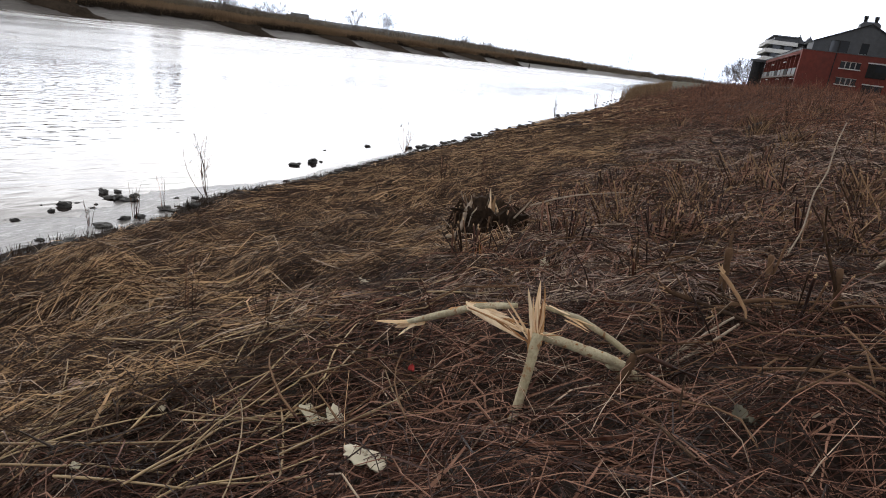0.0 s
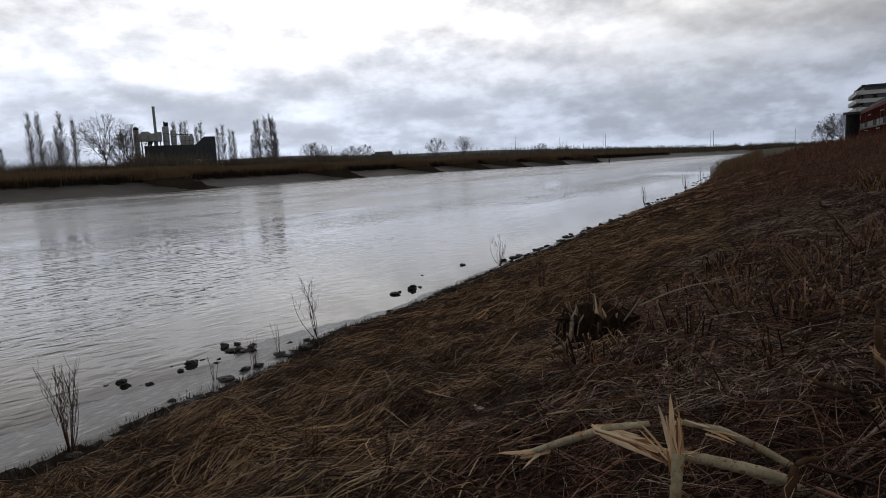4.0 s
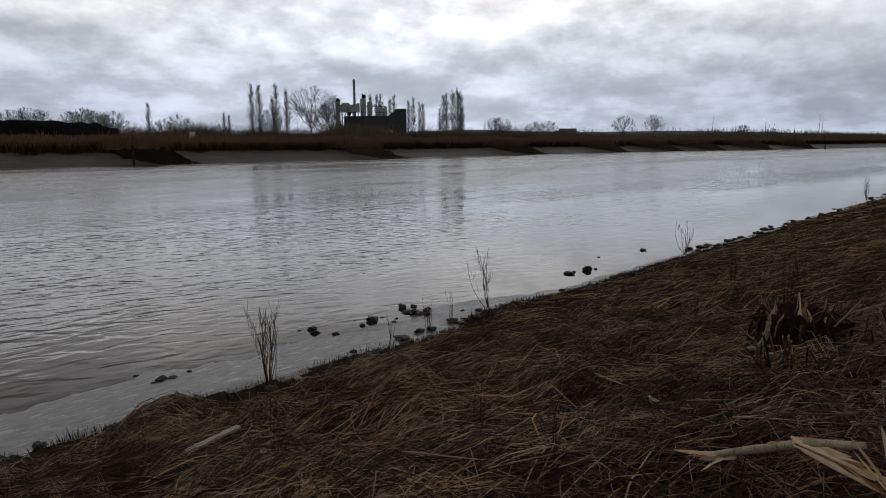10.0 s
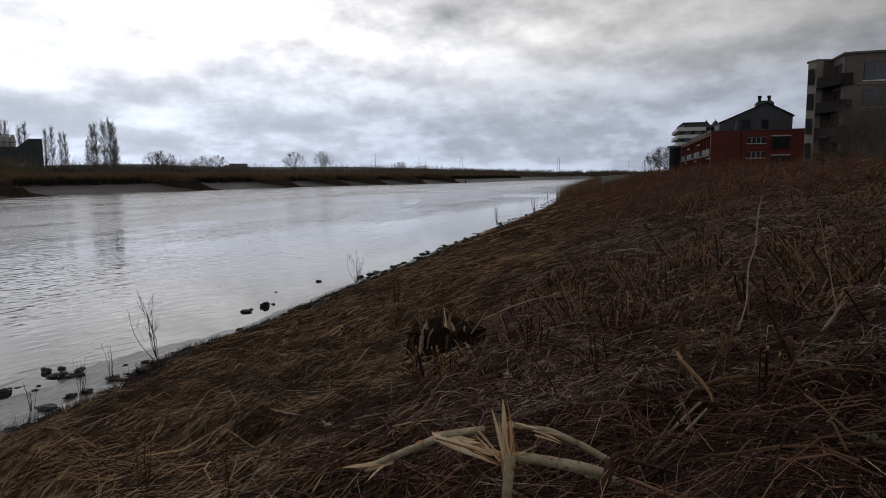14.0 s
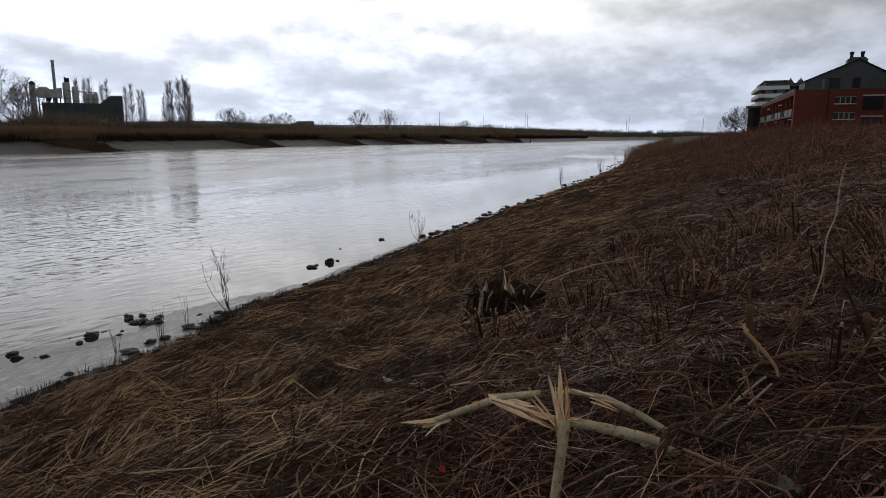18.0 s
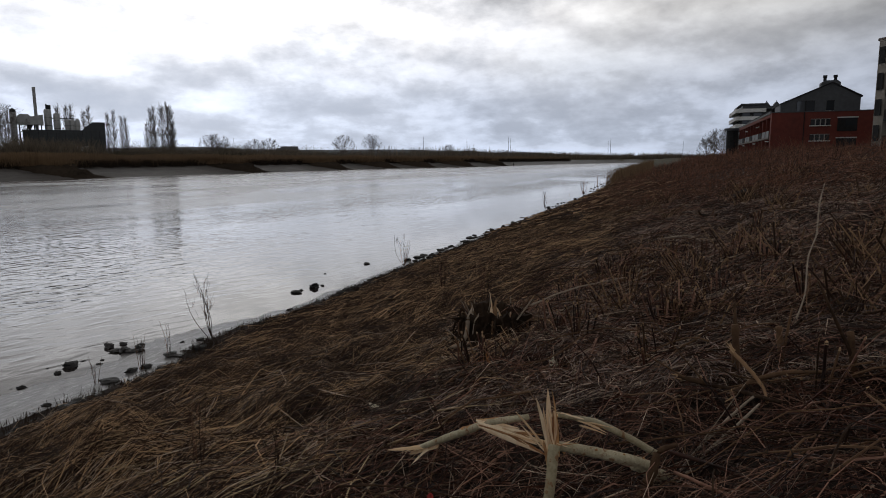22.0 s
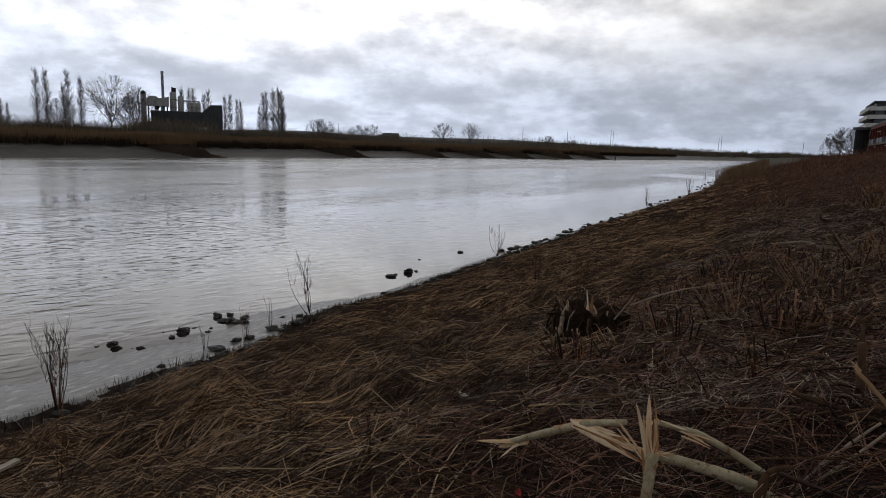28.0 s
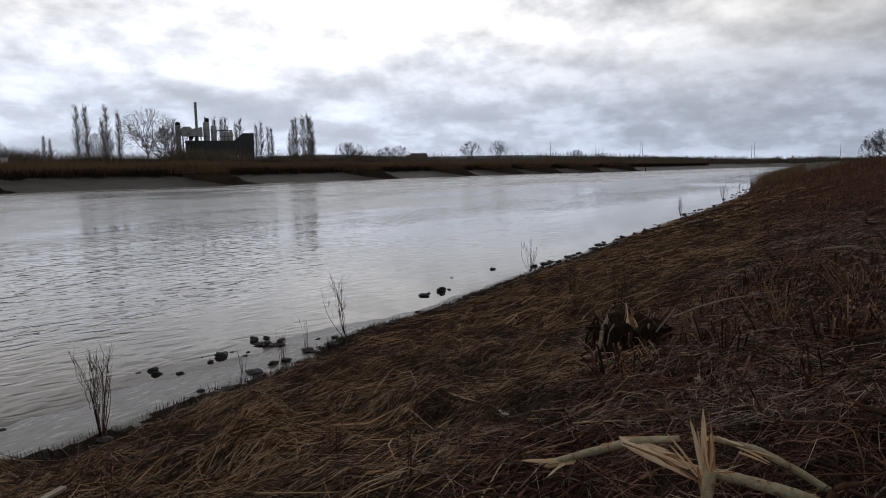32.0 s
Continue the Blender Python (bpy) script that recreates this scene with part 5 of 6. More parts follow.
# long thin leaning stick, forked branches, and sticks among the brambles
lying_branch([G(5.1, -0.93, -0.03), (5.3, -1.02, 2.92), (5.54, -1.14, 3.17), (5.8, -1.18, 3.42), (5.93, -1.26, 3.6), (6.1, -1.29, 3.82), (6.21, -1.34, 4.0)], [0.0075, 0.0075, 0.007, 0.0065, 0.006, 0.0055, 0.004],
             "long thin pale stick leaning over the brambles", 21, pale_stick, 0, False)
lying_branch([(4.5, -0.75, 2.80), (4.63, -0.95, 2.86), (4.75, -1.14, 2.93), (4.8, -1.33, 3.01), (4.77, -1.45, 3.08), (4.71, -1.50, 3.22), (4.69, -1.55, 3.33)], [0.010, 0.013, 0.014, 0.014, 0.013, 0.012, 0.009],
             "crooked grey branch lying over cut stems", 22, pale_stick, 3)
lying_branch([(4.74, -0.98, 3.02), (4.73, -1.02, 2.97), (4.76, -1.07, 2.92), (4.76, -1.14, 2.92)], [0.012, 0.014, 0.015, 0.014], "short pale fork of a crooked branch", 36, wood_cut, 0)
lying_branch([(3.76, -0.73, 2.90), (3.99, -0.54, 2.86), (4.05, -0.44, 2.85), (4.11, -0.21, 2.87)], [0.011, 0.014, 0.015, 0.014], "broken branch with a pale torn end", 23, bark_dark, 2)
lying_branch([(4.11, -1.01, 2.99), (4.15, -0.81, 2.95), (4.13, -0.64, 2.89), (3.99, -0.52, 2.84)], [0.010, 0.014, 0.017, 0.018], "thick crooked stem lying askew", 24, bark_dark, 2)
lying_branch([(3.84, -0.68, 2.86), (3.9, -0.66, 2.93), (3.98, -0.60, 2.99), (4.09, -0.50, 3.07)], [0.007, 0.009, 0.012, 0.013], "torn pale stick propped in the brambles", 37, wood_cut, 0)
lying_branch([G(4.4, -0.57, -0.05), (4.39, -0.56, 2.98), (4.39, -0.54, 3.16)], [0.03, 0.028, 0.025], "thick cut stem standing in the brambles", 38, bark_dark, 1, False)
lying_branch([G(4.18, -1.18, -0.05), (4.18, -1.16, 3.02), (4.19, -1.13, 3.22)], [0.024, 0.022, 0.02], "thick cut stem standing in the brambles", 39, bark_dark, 1, False)
lying_branch([G(4.5, -0.85, -0.05), (4.5, -0.83, 2.98), (4.52, -0.81, 3.14)], [0.022, 0.02, 0.018], "thick cut stem standing in the brambles", 40, bark_dark, 1, False)
lying_branch([(3.21, -0.17, 2.60), (3.5, -0.32, 2.70), (3.69, -0.50, 2.84), (3.8, -0.6, 2.9)], [0.006, 0.008, 0.008, 0.006], "grey dry stalk leaning through brambles", 41, pale_stick, 1, False)
lying_branch([(3.16, -0.17, 2.58), (3.42, -0.34, 2.70), (3.6, -0.52, 2.82), (3.7, -0.62, 2.9)], [0.006, 0.008, 0.008, 0.006], "grey dry stalk leaning through brambles", 42, pale_stick, 0, False)
lying_branch([(3.21, -0.16, 2.78), (3.1, -0.38, 2.79), (2.98, -0.53, 2.79), (2.86, -0.66, 2.79)], [0.010, 0.010, 0.009, 0.007], "red-brown stem lying across the brambles", 25, twig, 1, False)
lying_branch([(3.01, -0.19, 2.77), (2.79, -0.47, 2.79), (2.56, -0.62, 2.80), (2.44, -0.69, 2.78)], [0.009, 0.009, 0.008, 0.007], "red-brown stem lying across the brambles", 26, twig, 1, False)
lying_branch([(6.58, 1.40, 2.50), (6.6, 1.31, 2.63), (6.6, 1.24, 2.74)], [0.009, 0.008, 0.006], "pale stick leaning on the old stump", 43, pale_stick, 0)
lying_branch([(6.49, 1.22, 2.70), (7.0, 1.04, 2.73), (7.56, 0.85, 2.72), (8.51, 0.42, 2.68)], [0.009, 0.010, 0.009, 0.007], "long thin pale stick beside the old stump", 44, pale_stick, 0, False)
lying_branch([G(6.3, 1.75, 0.10), G(6.45, 1.95, 0.13), G(6.75, 2.2, 0.12), G(7.05, 2.45, 0.12)], [0.016, 0.017, 0.015, 0.010], "grey branch lying beside the old stump", 27, pale_stick, 2)
lying_branch([G(6.4, 1.85, 0.10), G(6.1, 2.05, 0.10), G(6.1, 2.3, 0.09), G(6.24, 2.65, 0.09)], [0.015, 0.016, 0.014, 0.010], "grey branch lying beside the old stump", 28, pale_stick, 1)
lying_branch([G(7.2, 1.2, 0.08), G(8.1, 0.75, 0.15), G(8.9, 0.3, 0.18), G(9.5, 0.0, 0.14)], [0.012, 0.012, 0.011, 0.008], "thin pale stick lying over bare soil", 29, pale_stick, 1)
lying_branch([G(12.2, -0.62, 0.10), G(12.5, -0.45, 0.16), G(12.6, -0.2, 0.2), G(12.7, 0.0, 0.16)], [0.025, 0.028, 0.028, 0.022], "short pale log lying in the scrub", 30, pale_stick, 0)
lying_branch([G(15.0, -2.0, 0.2), G(15.3, -2.3, 0.28), G(15.6, -2.6, 0.3), G(16.0, -2.9, 0.25)], [0.018, 0.02, 0.018, 0.012], "grey branch lying in the scrub", 31, bark_dark, 2)
lying_branch([G(18.5, -5.6, 0.3), G(19.0, -6.3, 0.4), G(19.4, -7.0, 0.45), G(19.6, -7.6, 0.4)], [0.03, 0.03, 0.03, 0.02], "grey branch lying near the crest", 32, bark_dark, 1)
lying_branch([G(2.1, 3.0, 0.03), G(2.3, 3.3, 0.03), G(2.45, 3.75, 0.02), G(2.5, 4.0, 0.02)], [0.045, 0.05, 0.05, 0.04], "dark half-buried log in the straw", 33, bark_dark, 0)
lying_branch([G(2.55, 1.75, 0.02), G(2.75, 1.85, 0.03), G(2.95, 1.95, 0.03), G(3.1, 2.0, 0.02)], [0.03, 0.04, 0.04, 0.03], "dark half-buried log in the straw", 34, bark_dark, 0)
lying_branch([G(0.35, 11.0, 0.01), G(0.7, 11.1, 0.03), G(1.0, 11.2, 0.03), G(1.25, 11.25, 0.02)], [0.014, 0.013, 0.010, 0.006], "thin dark stick lying on the wet mud", 45, rotten, 1, False)
lying_branch([G(4.3, 3.3, 0.05), G(4.2, 2.6, 0.08), G(3.9, 1.9, 0.09), G(3.5, 1.2, 0.08)], [0.006, 0.007, 0.007, 0.005], "long thin stalk lying over straw", 35, pale_stick, 0, False)


def old_stump():
    """A low hollow stump: ragged dark bark wall, rotten heart, hanging roots, cut shoots and a torn spike."""
    rng = np.random.RandomState(17)
    x, y = 6.82, 1.73
    g = float(ground_z(x, y))
    ob = thing("old_stump", "dark hollow tree stump with hanging roots and torn pale spike", "stump", pose(x, y, g))
    A = np.linspace(0, 6.2832, 41)[:-1]
    rad = 0.33 * (1 + 0.13 * np.sin(3 * A + 1) + 0.09 * np.sin(7 * A) + 0.05 * rng.uniform(-1, 1, 40))
    rim = 0.37 + 0.04 * np.sin(2 * A + 0.6) + 0.04 * rng.uniform(-1, 1, 40)
    V, F = [], []
    for f, zz, wob in ((1.28, -0.12, 0.05), (1.08, 0.05, 0.05), (0.86, 0.17, 0.05), (0.96, 0.29, 0.06), (1.06, 1.0, 0.03), (0.86, 0.98, 0.03), (0.70, 0.62, 0.05), (0.40, 0.55, 0.08), (0.06, 0.52, 0.02)):
        r = rad * f * (1 + wob * rng.uniform(-1.5, 1.5, 40))
        z = np.where(zz > 0.35, rim * zz, zz) + 0.02 * rng.uniform(-1, 1, 40)
        V.append(np.stack([np.cos(A) * r, np.sin(A) * r * 1.12, z], 1))
    k = np.arange(40)
    for lv in range(8):
        F.append(np.stack([lv * 40 + k, lv * 40 + (k + 1) % 40, lv * 40 + 40 + (k + 1) % 40, lv * 40 + 40 + k], 1))
    part("bark_wall", (np.concatenate(V), np.concatenate(F)), rotten, ob, "dark rotten bark wall")
    for k in range(30):
        a = k * 0.21 + rng.uniform(-0.15, 0.15)
        c, s = math.cos(a), math.sin(a) * 1.12
        top = rng.uniform(0.30, 0.42)
        p = [(c * 0.29, s * 0.29, top), (c * 0.38, s * 0.38, top * 0.85), (c * rng.uniform(0.33, 0.42), s * rng.uniform(0.33, 0.42), top * 0.45), (c * rng.uniform(0.38, 0.52), s * rng.uniform(0.38, 0.52), -0.03)]
        part("root", bent_tube(p, [0.011, 0.013, 0.009, 0.006], 6, 0.16, k), bark_dark if k % 3 == 1 else rotten, ob, "", True)
    part("pale_root", bent_tube([(-0.16, 0.20, 0.42), (-0.31, 0.20, 0.36), (-0.34, 0.21, 0.18), (-0.37, 0.27, 0.06), (-0.42, 0.40, 0.03)], [0.020, 0.024, 0.024, 0.022, 0.015], 9, 0.06, 5), pale_stick, ob, "pale barkless root", True)
    part("pale_root", bent_tube([(-0.22, 0.10, 0.40), (-0.34, 0.12, 0.33), (-0.38, 0.13, 0.2)], [0.009, 0.010, 0.007], 7, 0.08, 6), pale_stick, ob, "pale barkless root", True)
    for k in range(26):
        a = rng.uniform(0, 6.28)
        b = np.array([math.cos(a) * 0.27, math.sin(a) * 0.30, 0.33])
        tip = b + np.array([math.cos(a) * rng.uniform(0, 0.14), math.sin(a) * rng.uniform(0, 0.14), rng.uniform(0.08, 0.24)])
        part("shoot", bent_tube([b, (b + tip) / 2 + rng.normal(0, 0.012, 3), tip], [0.008, 0.007, 0.005], 5, 0.06, 40 + k), (pale_stick, bark_dark, twig)[k % 3], ob, "", True)
    for k, (dy, L, w) in enumerate(((0.0, 0.27, 0.035), (0.03, 0.20, 0.03), (-0.03, 0.18, 0.03), (0.015, 0.34, 0.018), (-0.015, 0.24, 0.02))):
        part("torn_strip", torn_slab(rng, (0.02, 0.0 + dy, 0.25), (0.05, 0.02 * k - 0.02, 0.5), (0.1, 1, 0), L, w, 0.5), wood_raw if k % 2 else wood_cut, ob, "pale torn spike")
    for k, (yy, zz) in enumerate(((-0.12, 0.40), (-0.02, 0.39), (0.22, 0.40), (-0.2, 0.36))):
        part("torn_strip", torn_slab(rng, (-0.12, yy, zz - 0.06), (-0.05, 0.05 - 0.04 * k, 0.2), (0.1, 1, 0), 0.14, 0.03, 0.5), wood_raw, ob, "pale torn splinter")


old_stump()


# ---------------- plank and litter ----------------
def plank(a, b, w, t):
    a, b = Vector(a), Vector(b)
    L = (b - a).length
    bm = bmesh.new()
    add_box(bm, 0, L, -w / 2, w / 2, 0, t)
    bmesh.ops.bevel(bm, geom=list(bm.edges), offset=t * 0.2, segments=1, affect="EDGES")
    for v in bm.verts:
        v.co += Vector((0, noise.noise(v.co * 9) * 0.006, noise.noise(v.co * 7) * 0.004))
    ob = part("plank", bm, plank_wood)
    ob.matrix_basis = Matrix.Translation(a) @ (b - a).to_track_quat("X", "Z").to_matrix().to_4x4()
    return tagged(ob, "pale weathered plank lying on flattened straw", "plank")


plank(G(2.34, 5.72, 0.13), G(2.93, 5.80, 0.16), 0.075, 0.03)


def scrap(x, y, sx, sy, mat, label, category, seed, up=0.05, curl=0.35, turn=0, name="scrap"):
    """A crumpled sheet with thickness."""
    rng = np.random.RandomState(seed)
    n = 9
    U, W = np.meshgrid(np.linspace(-1, 1, n), np.linspace(-1, 1, n), indexing="ij")
    k = 1 - 0.28 * (np.abs(U) * np.abs(W)) + rng.normal(0, 0.06, U.shape)
    Z = curl * sx * (wave(U, W, seed, 1.6) * 0.5 + 0.35 * U * U) + rng.normal(0, 0.004, U.shape)
    top = np.stack([U * sx * k, W * sy * k, Z + 0.004], 2).reshape(-1, 3)
    low = top - (0, 0, 0.004)
    i = (np.arange(n - 1)[:, None] * n + np.arange(n - 1)[None]).ravel()
    F = np.stack([i, i + n, i + n + 1, i + 1], 1)
    rim = [q for q in range(n)] + [q * n + n - 1 for q in range(1, n)] + [(n - 1) * n + q for q in range(n - 2, -1, -1)] + [q * n for q in range(n - 2, 0, -1)]
    side = np.array([(a, b, b + n * n, a + n * n) for a, b in zip(rim, rim[1:] + rim[:1])])
    ob = part(name, (np.concatenate([top, low]), np.concatenate([F, F[:, ::-1] + n * n, side])), mat, smooth=True)
    ob.matrix_basis = pose(*G(x, y, up), 12, -10, turn)
    return tagged(ob, label, category)


scrap(2.54, 1.37, 0.10, 0.06, plastic, "crumpled dirty white plastic scrap on dry twigs", "litter", 1, 0.08, 0.3, 80, "plastic_scrap")
scrap(2.52, 1.22, 0.085, 0.055, plastic, "crumpled dirty white plastic scrap on dry twigs", "litter", 2, 0.08, 0.3, 60, "plastic_scrap")
scrap(2.0, 0.81, 0.095, 0.085, plastic, "torn yellowish plastic cup lying on dry twigs", "litter", 3, 0.10, 0.3, 100, "plastic_scrap")
scrap(2.34, 2.82, 0.048, 0.042, pink_foil, "small crumpled pink and white wrapper on straw", "litter", 4, 0.10, 0.7, 0, "wrapper")
scrap(2.26, 2.11, 0.022, 0.018, plastic, "small pale scrap on straw", "litter", 14, 0.10, 0.7, 0, "paper_scrap")
scrap(1.58, 1.90, 0.02, 0.02, plastic, "small pale scrap on straw", "litter", 15, 0.10, 0.7, 40, "paper_scrap")
scrap(7.85, -2.28, 0.08, 0.05, dead_leaf, "grey curled leaf among brambles", "leaf", 16, 0.10, 0.6, 10, "dead_leaf")
scrap(5.2, 0.76, 0.055, 0.04, plastic, "small white paper scrap among cut stems", "litter", 5, 0.13, 0.8, 20, "paper_scrap")
scrap(3.05, 1.05, 0.03, 0.02, red_foil, "small red scrap of cloth among twigs", "litter", 6, 0.12, 0.6, 20, "cloth_scrap")
scrap(3.6, -1.55, 0.03, 0.02, red_foil, "small red scrap of cloth among brambles", "litter", 7, 0.1, 0.6, 20, "cloth_scrap")
scrap(5.0, 2.35, 0.07, 0.04, plastic, "dull white plastic scrap caught on straw", "litter", 8, 0.12, 0.6, 60, "plastic_scrap")
scrap(2.75, 5.0, 0.05, 0.03, plastic, "small dirty white scrap on straw", "litter", 9, 0.12, 0.6, 60, "plastic_scrap")
scrap(2.95, -1.2, 0.06, 0.05, dead_leaf, "grey curled leaf among brambles", "leaf", 10, 0.16, 0.6, 60, "dead_leaf")
scrap(3.3, -1.9, 0.05, 0.04, dead_leaf, "grey curled leaf among brambles", "leaf", 11, 0.16, 0.6, 30, "dead_leaf")
scrap(2.5, -0.55, 0.05, 0.04, dead_leaf, "grey curled leaf among brambles", "leaf", 12, 0.14, 0.6, 30, "dead_leaf")


def root_clump(x, y, r, seed):
    """A small dark stub of roots left in the grass."""
    rng = np.random.RandomState(seed)
    ob = thing("root_clump", "small dark clump of roots in the grass", "stump", pose(*G(x, y, 0)), "root clumps on the bank")
    bm = bmesh.new()
    bmesh.ops.create_icosphere(bm, subdivisions=2, radius=r)
    for v in bm.verts:
        v.co *= 0.8 + 0.5 * noise.noise(v.co * 4.0 / r * 0.3 + Vector((seed, 0, 0)))
        v.co.z = v.co.z * 0.9 + r * 0.3
    part("root_ball", bm, soil, ob)
    for k in range(9):
        a = rng.uniform(0, 6.28)
        p1 = np.array([math.cos(a) * r * 0.8, math.sin(a) * r * 0.8, r * rng.uniform(0.7, 1.5)])
        part("root", bent_tube([(0, 0, r * 0.3), p1 * 0.6, p1], [r * 0.12, r * 0.09, r * 0.05], 5, 0.1, seed + k), bark_dark, ob)


for k, (x, y, r) in enumerate(((10.4, 4.55, 0.2), (15.3, -0.9, 0.25), (13.4, -1.6, 0.22), (18.2, -1.9, 0.3), (21.5, -4.0, 0.3), (8.8, -1.8, 0.16), (7.6, 2.9, 0.15))):
    root_clump(x, y, r, 500 + k)


def reed_stalk(x, y, ang, L, r, tilt, seed):
    """A loose dry reed stem with joints."""
    rng = np.random.RandomState(seed)
    S = 9
    t = np.linspace(-0.5, 0.5, S)
    a = ang + rng.normal(0, 0.15) * t
    px, py = x + np.cos(a) * L * t, y + np.sin(a) * L * t
    pz = np.maximum(ground_z(px, py), float(ground_z(x, y)) + tilt * t * L) + rng.uniform(0.08, 0.13) + 0.02 * L * (1 - 4 * t * t)
    rr = r * np.where(np.arange(S) % 3 == 1, 1.18, 1.0) * np.linspace(1.0, 0.7, S)
    ob = part("reed_stalk", strands([np.stack([px, py, pz], 1)], [rr], 6), stalk_mat, smooth=True)
    return tagged(ob, "loose pale dry reed stalk lying on the mat", "reed stalk", "loose reed stalks")


stalk_mat = surface("pale reed stalk", (0.20, 0.13, 0.065), (0.52, 0.38, 0.21), 5, 0.55, 0.2, spread=0.5)
rng = np.random.RandomState(77)
for k in range(120):
    u = rng.uniform(0, 1)
    x, y = 1.4 + 3.4 * rng.uniform(0, 1), 0.9 + 4.6 * u
    if k < 34:
        x, y = 1.9 + rng.uniform(0, 1.6), 1.2 + rng.uniform(0, 1.7)
    reed_stalk(x, y, radians(rng.normal(2 if k < 34 else -28, 20)), rng.uniform(0.35, 1.15), rng.uniform(0.0035, 0.006), rng.normal(0, 0.08), 600 + k)


def cut_clump(x0, y0, count, seed):
    """A stool of cut stems, each with its pale cut end."""
    rng = np.random.RandomState(seed)
    ob = thing("cut_stems", "stool of cut brown bramble stems with pale ends", "cut stems", pose(*G(x0, y0, -0.02)), "cut stem stools on the bank")
    for k in range(count):
        a, s = rng.uniform(0, 6.28), rng.uniform(0.02, 0.13)
        h = rng.uniform(0.14, 0.46)
        b = np.array([math.cos(a) * s, math.sin(a) * s, 0.0])
        tip = b + np.array([math.cos(a) * h * rng.uniform(0.05, 0.45), math.sin(a) * h * rng.uniform(0.05, 0.45), h])
        r = rng.uniform(0.004, 0.012)
        st = part("stem", bent_tube([b, (b + tip) / 2 + rng.normal(0, 0.01, 3), tip], [r, r * 0.95, r * 0.85], 6, 0.06, seed + k), twig if k % 3 else bark_dark, ob, "", True)
        d = (tip - b) / np.linalg.norm(tip - b)
        part("cut_end", strands([[tip - d * 0.012, tip + d * 0.004, tip + d * 0.014]], [[r * 0.93, r * 0.85, r * 0.1]], 6), wood_cut, st)


for k, (x, y, c) in enumerate(((5.5, 1.42, 13), (5.65, 1.6, 9), (6.29, -0.25, 16), (6.1, -0.1, 10), (10.1, 0.55, 14), (9.8, 0.8, 10), (8.13, -1.16, 12), (10.5, -0.6, 12), (12.2, -1.5, 12))):
    cut_clump(x, y, c, 3000 + 30 * k)
for k in range(7):
    strip = part("torn_wood", torn_slab(np.random.RandomState(60 + k), G(5.5 + 0.05 * (k % 3), 1.32 + 0.05 * k, 0.02), (-0.1 + 0.05 * k, 0.2 - 0.07 * k, 0.3), (0, 1, 0), 0.2, 0.03, 0.5), orange_wood)
    tagged(strip, "orange torn strip of wood beside the stump", "torn wood", "torn strips beside the stump")
rng = np.random.RandomState(78)
for k in range(52):
    x = 3.9 + 7 * rng.uniform(0, 1) ** 1.2
    y = rng.uniform(-3.4, 1.2)
    if abs(y - 0.4) < 0.7 and x < 4.6:
        continue
    cut_clump(x, y, rng.randint(5, 12), 800 + 20 * k)


# ---------------- straw, brambles and cut stems ----------------
def lay(rng, x, y, ang, L, r, lift, arch, S=4, droop=0.0):
    """Stems lying on the ground: they follow it, lifted a little and arched."""
    t = np.linspace(-0.5, 0.5, S)
    bend = rng.normal(0, 0.35, len(x))
    A = ang[:, None] + bend[:, None] * t[None] * 1.6
    px = x[:, None] + np.cos(A) * L[:, None] * t
    py = y[:, None] + np.sin(A) * L[:, None] * t
    pz = ground_z(px, py) + lift[:, None] + arch[:, None] * (1 - (2 * t) ** 2) + rng.normal(0, 0.012, px.shape)
    tilt = rng.normal(0, 0.07, len(x))
    pz = pz + tilt[:, None] * t * L[:, None]
    return np.stack([px, py, pz], 2), r[:, None] * np.linspace(1, 0.45, S)[None]


def scatter(rng, N, x0, x1, y0, y1, near=0.0):
    """Random spots; near > 0 crowds them towards small x."""
    u = rng.uniform(0, 1, N)
    return x0 + (x1 - x0) * u ** (1 + near), rng.uniform(y0, y1, N)


def straw_limit(x, y):
    """How far a spot belongs to the straw of the lower bank (1) or to the brambles above (0)."""
    edge = 2.3 - 0.10 * x + 0.6 * wave(x, y, 31, 3.0)
    return step(edge - 0.9, edge + 0.9, y - np.maximum(0, (x - 14)) * 0.10)


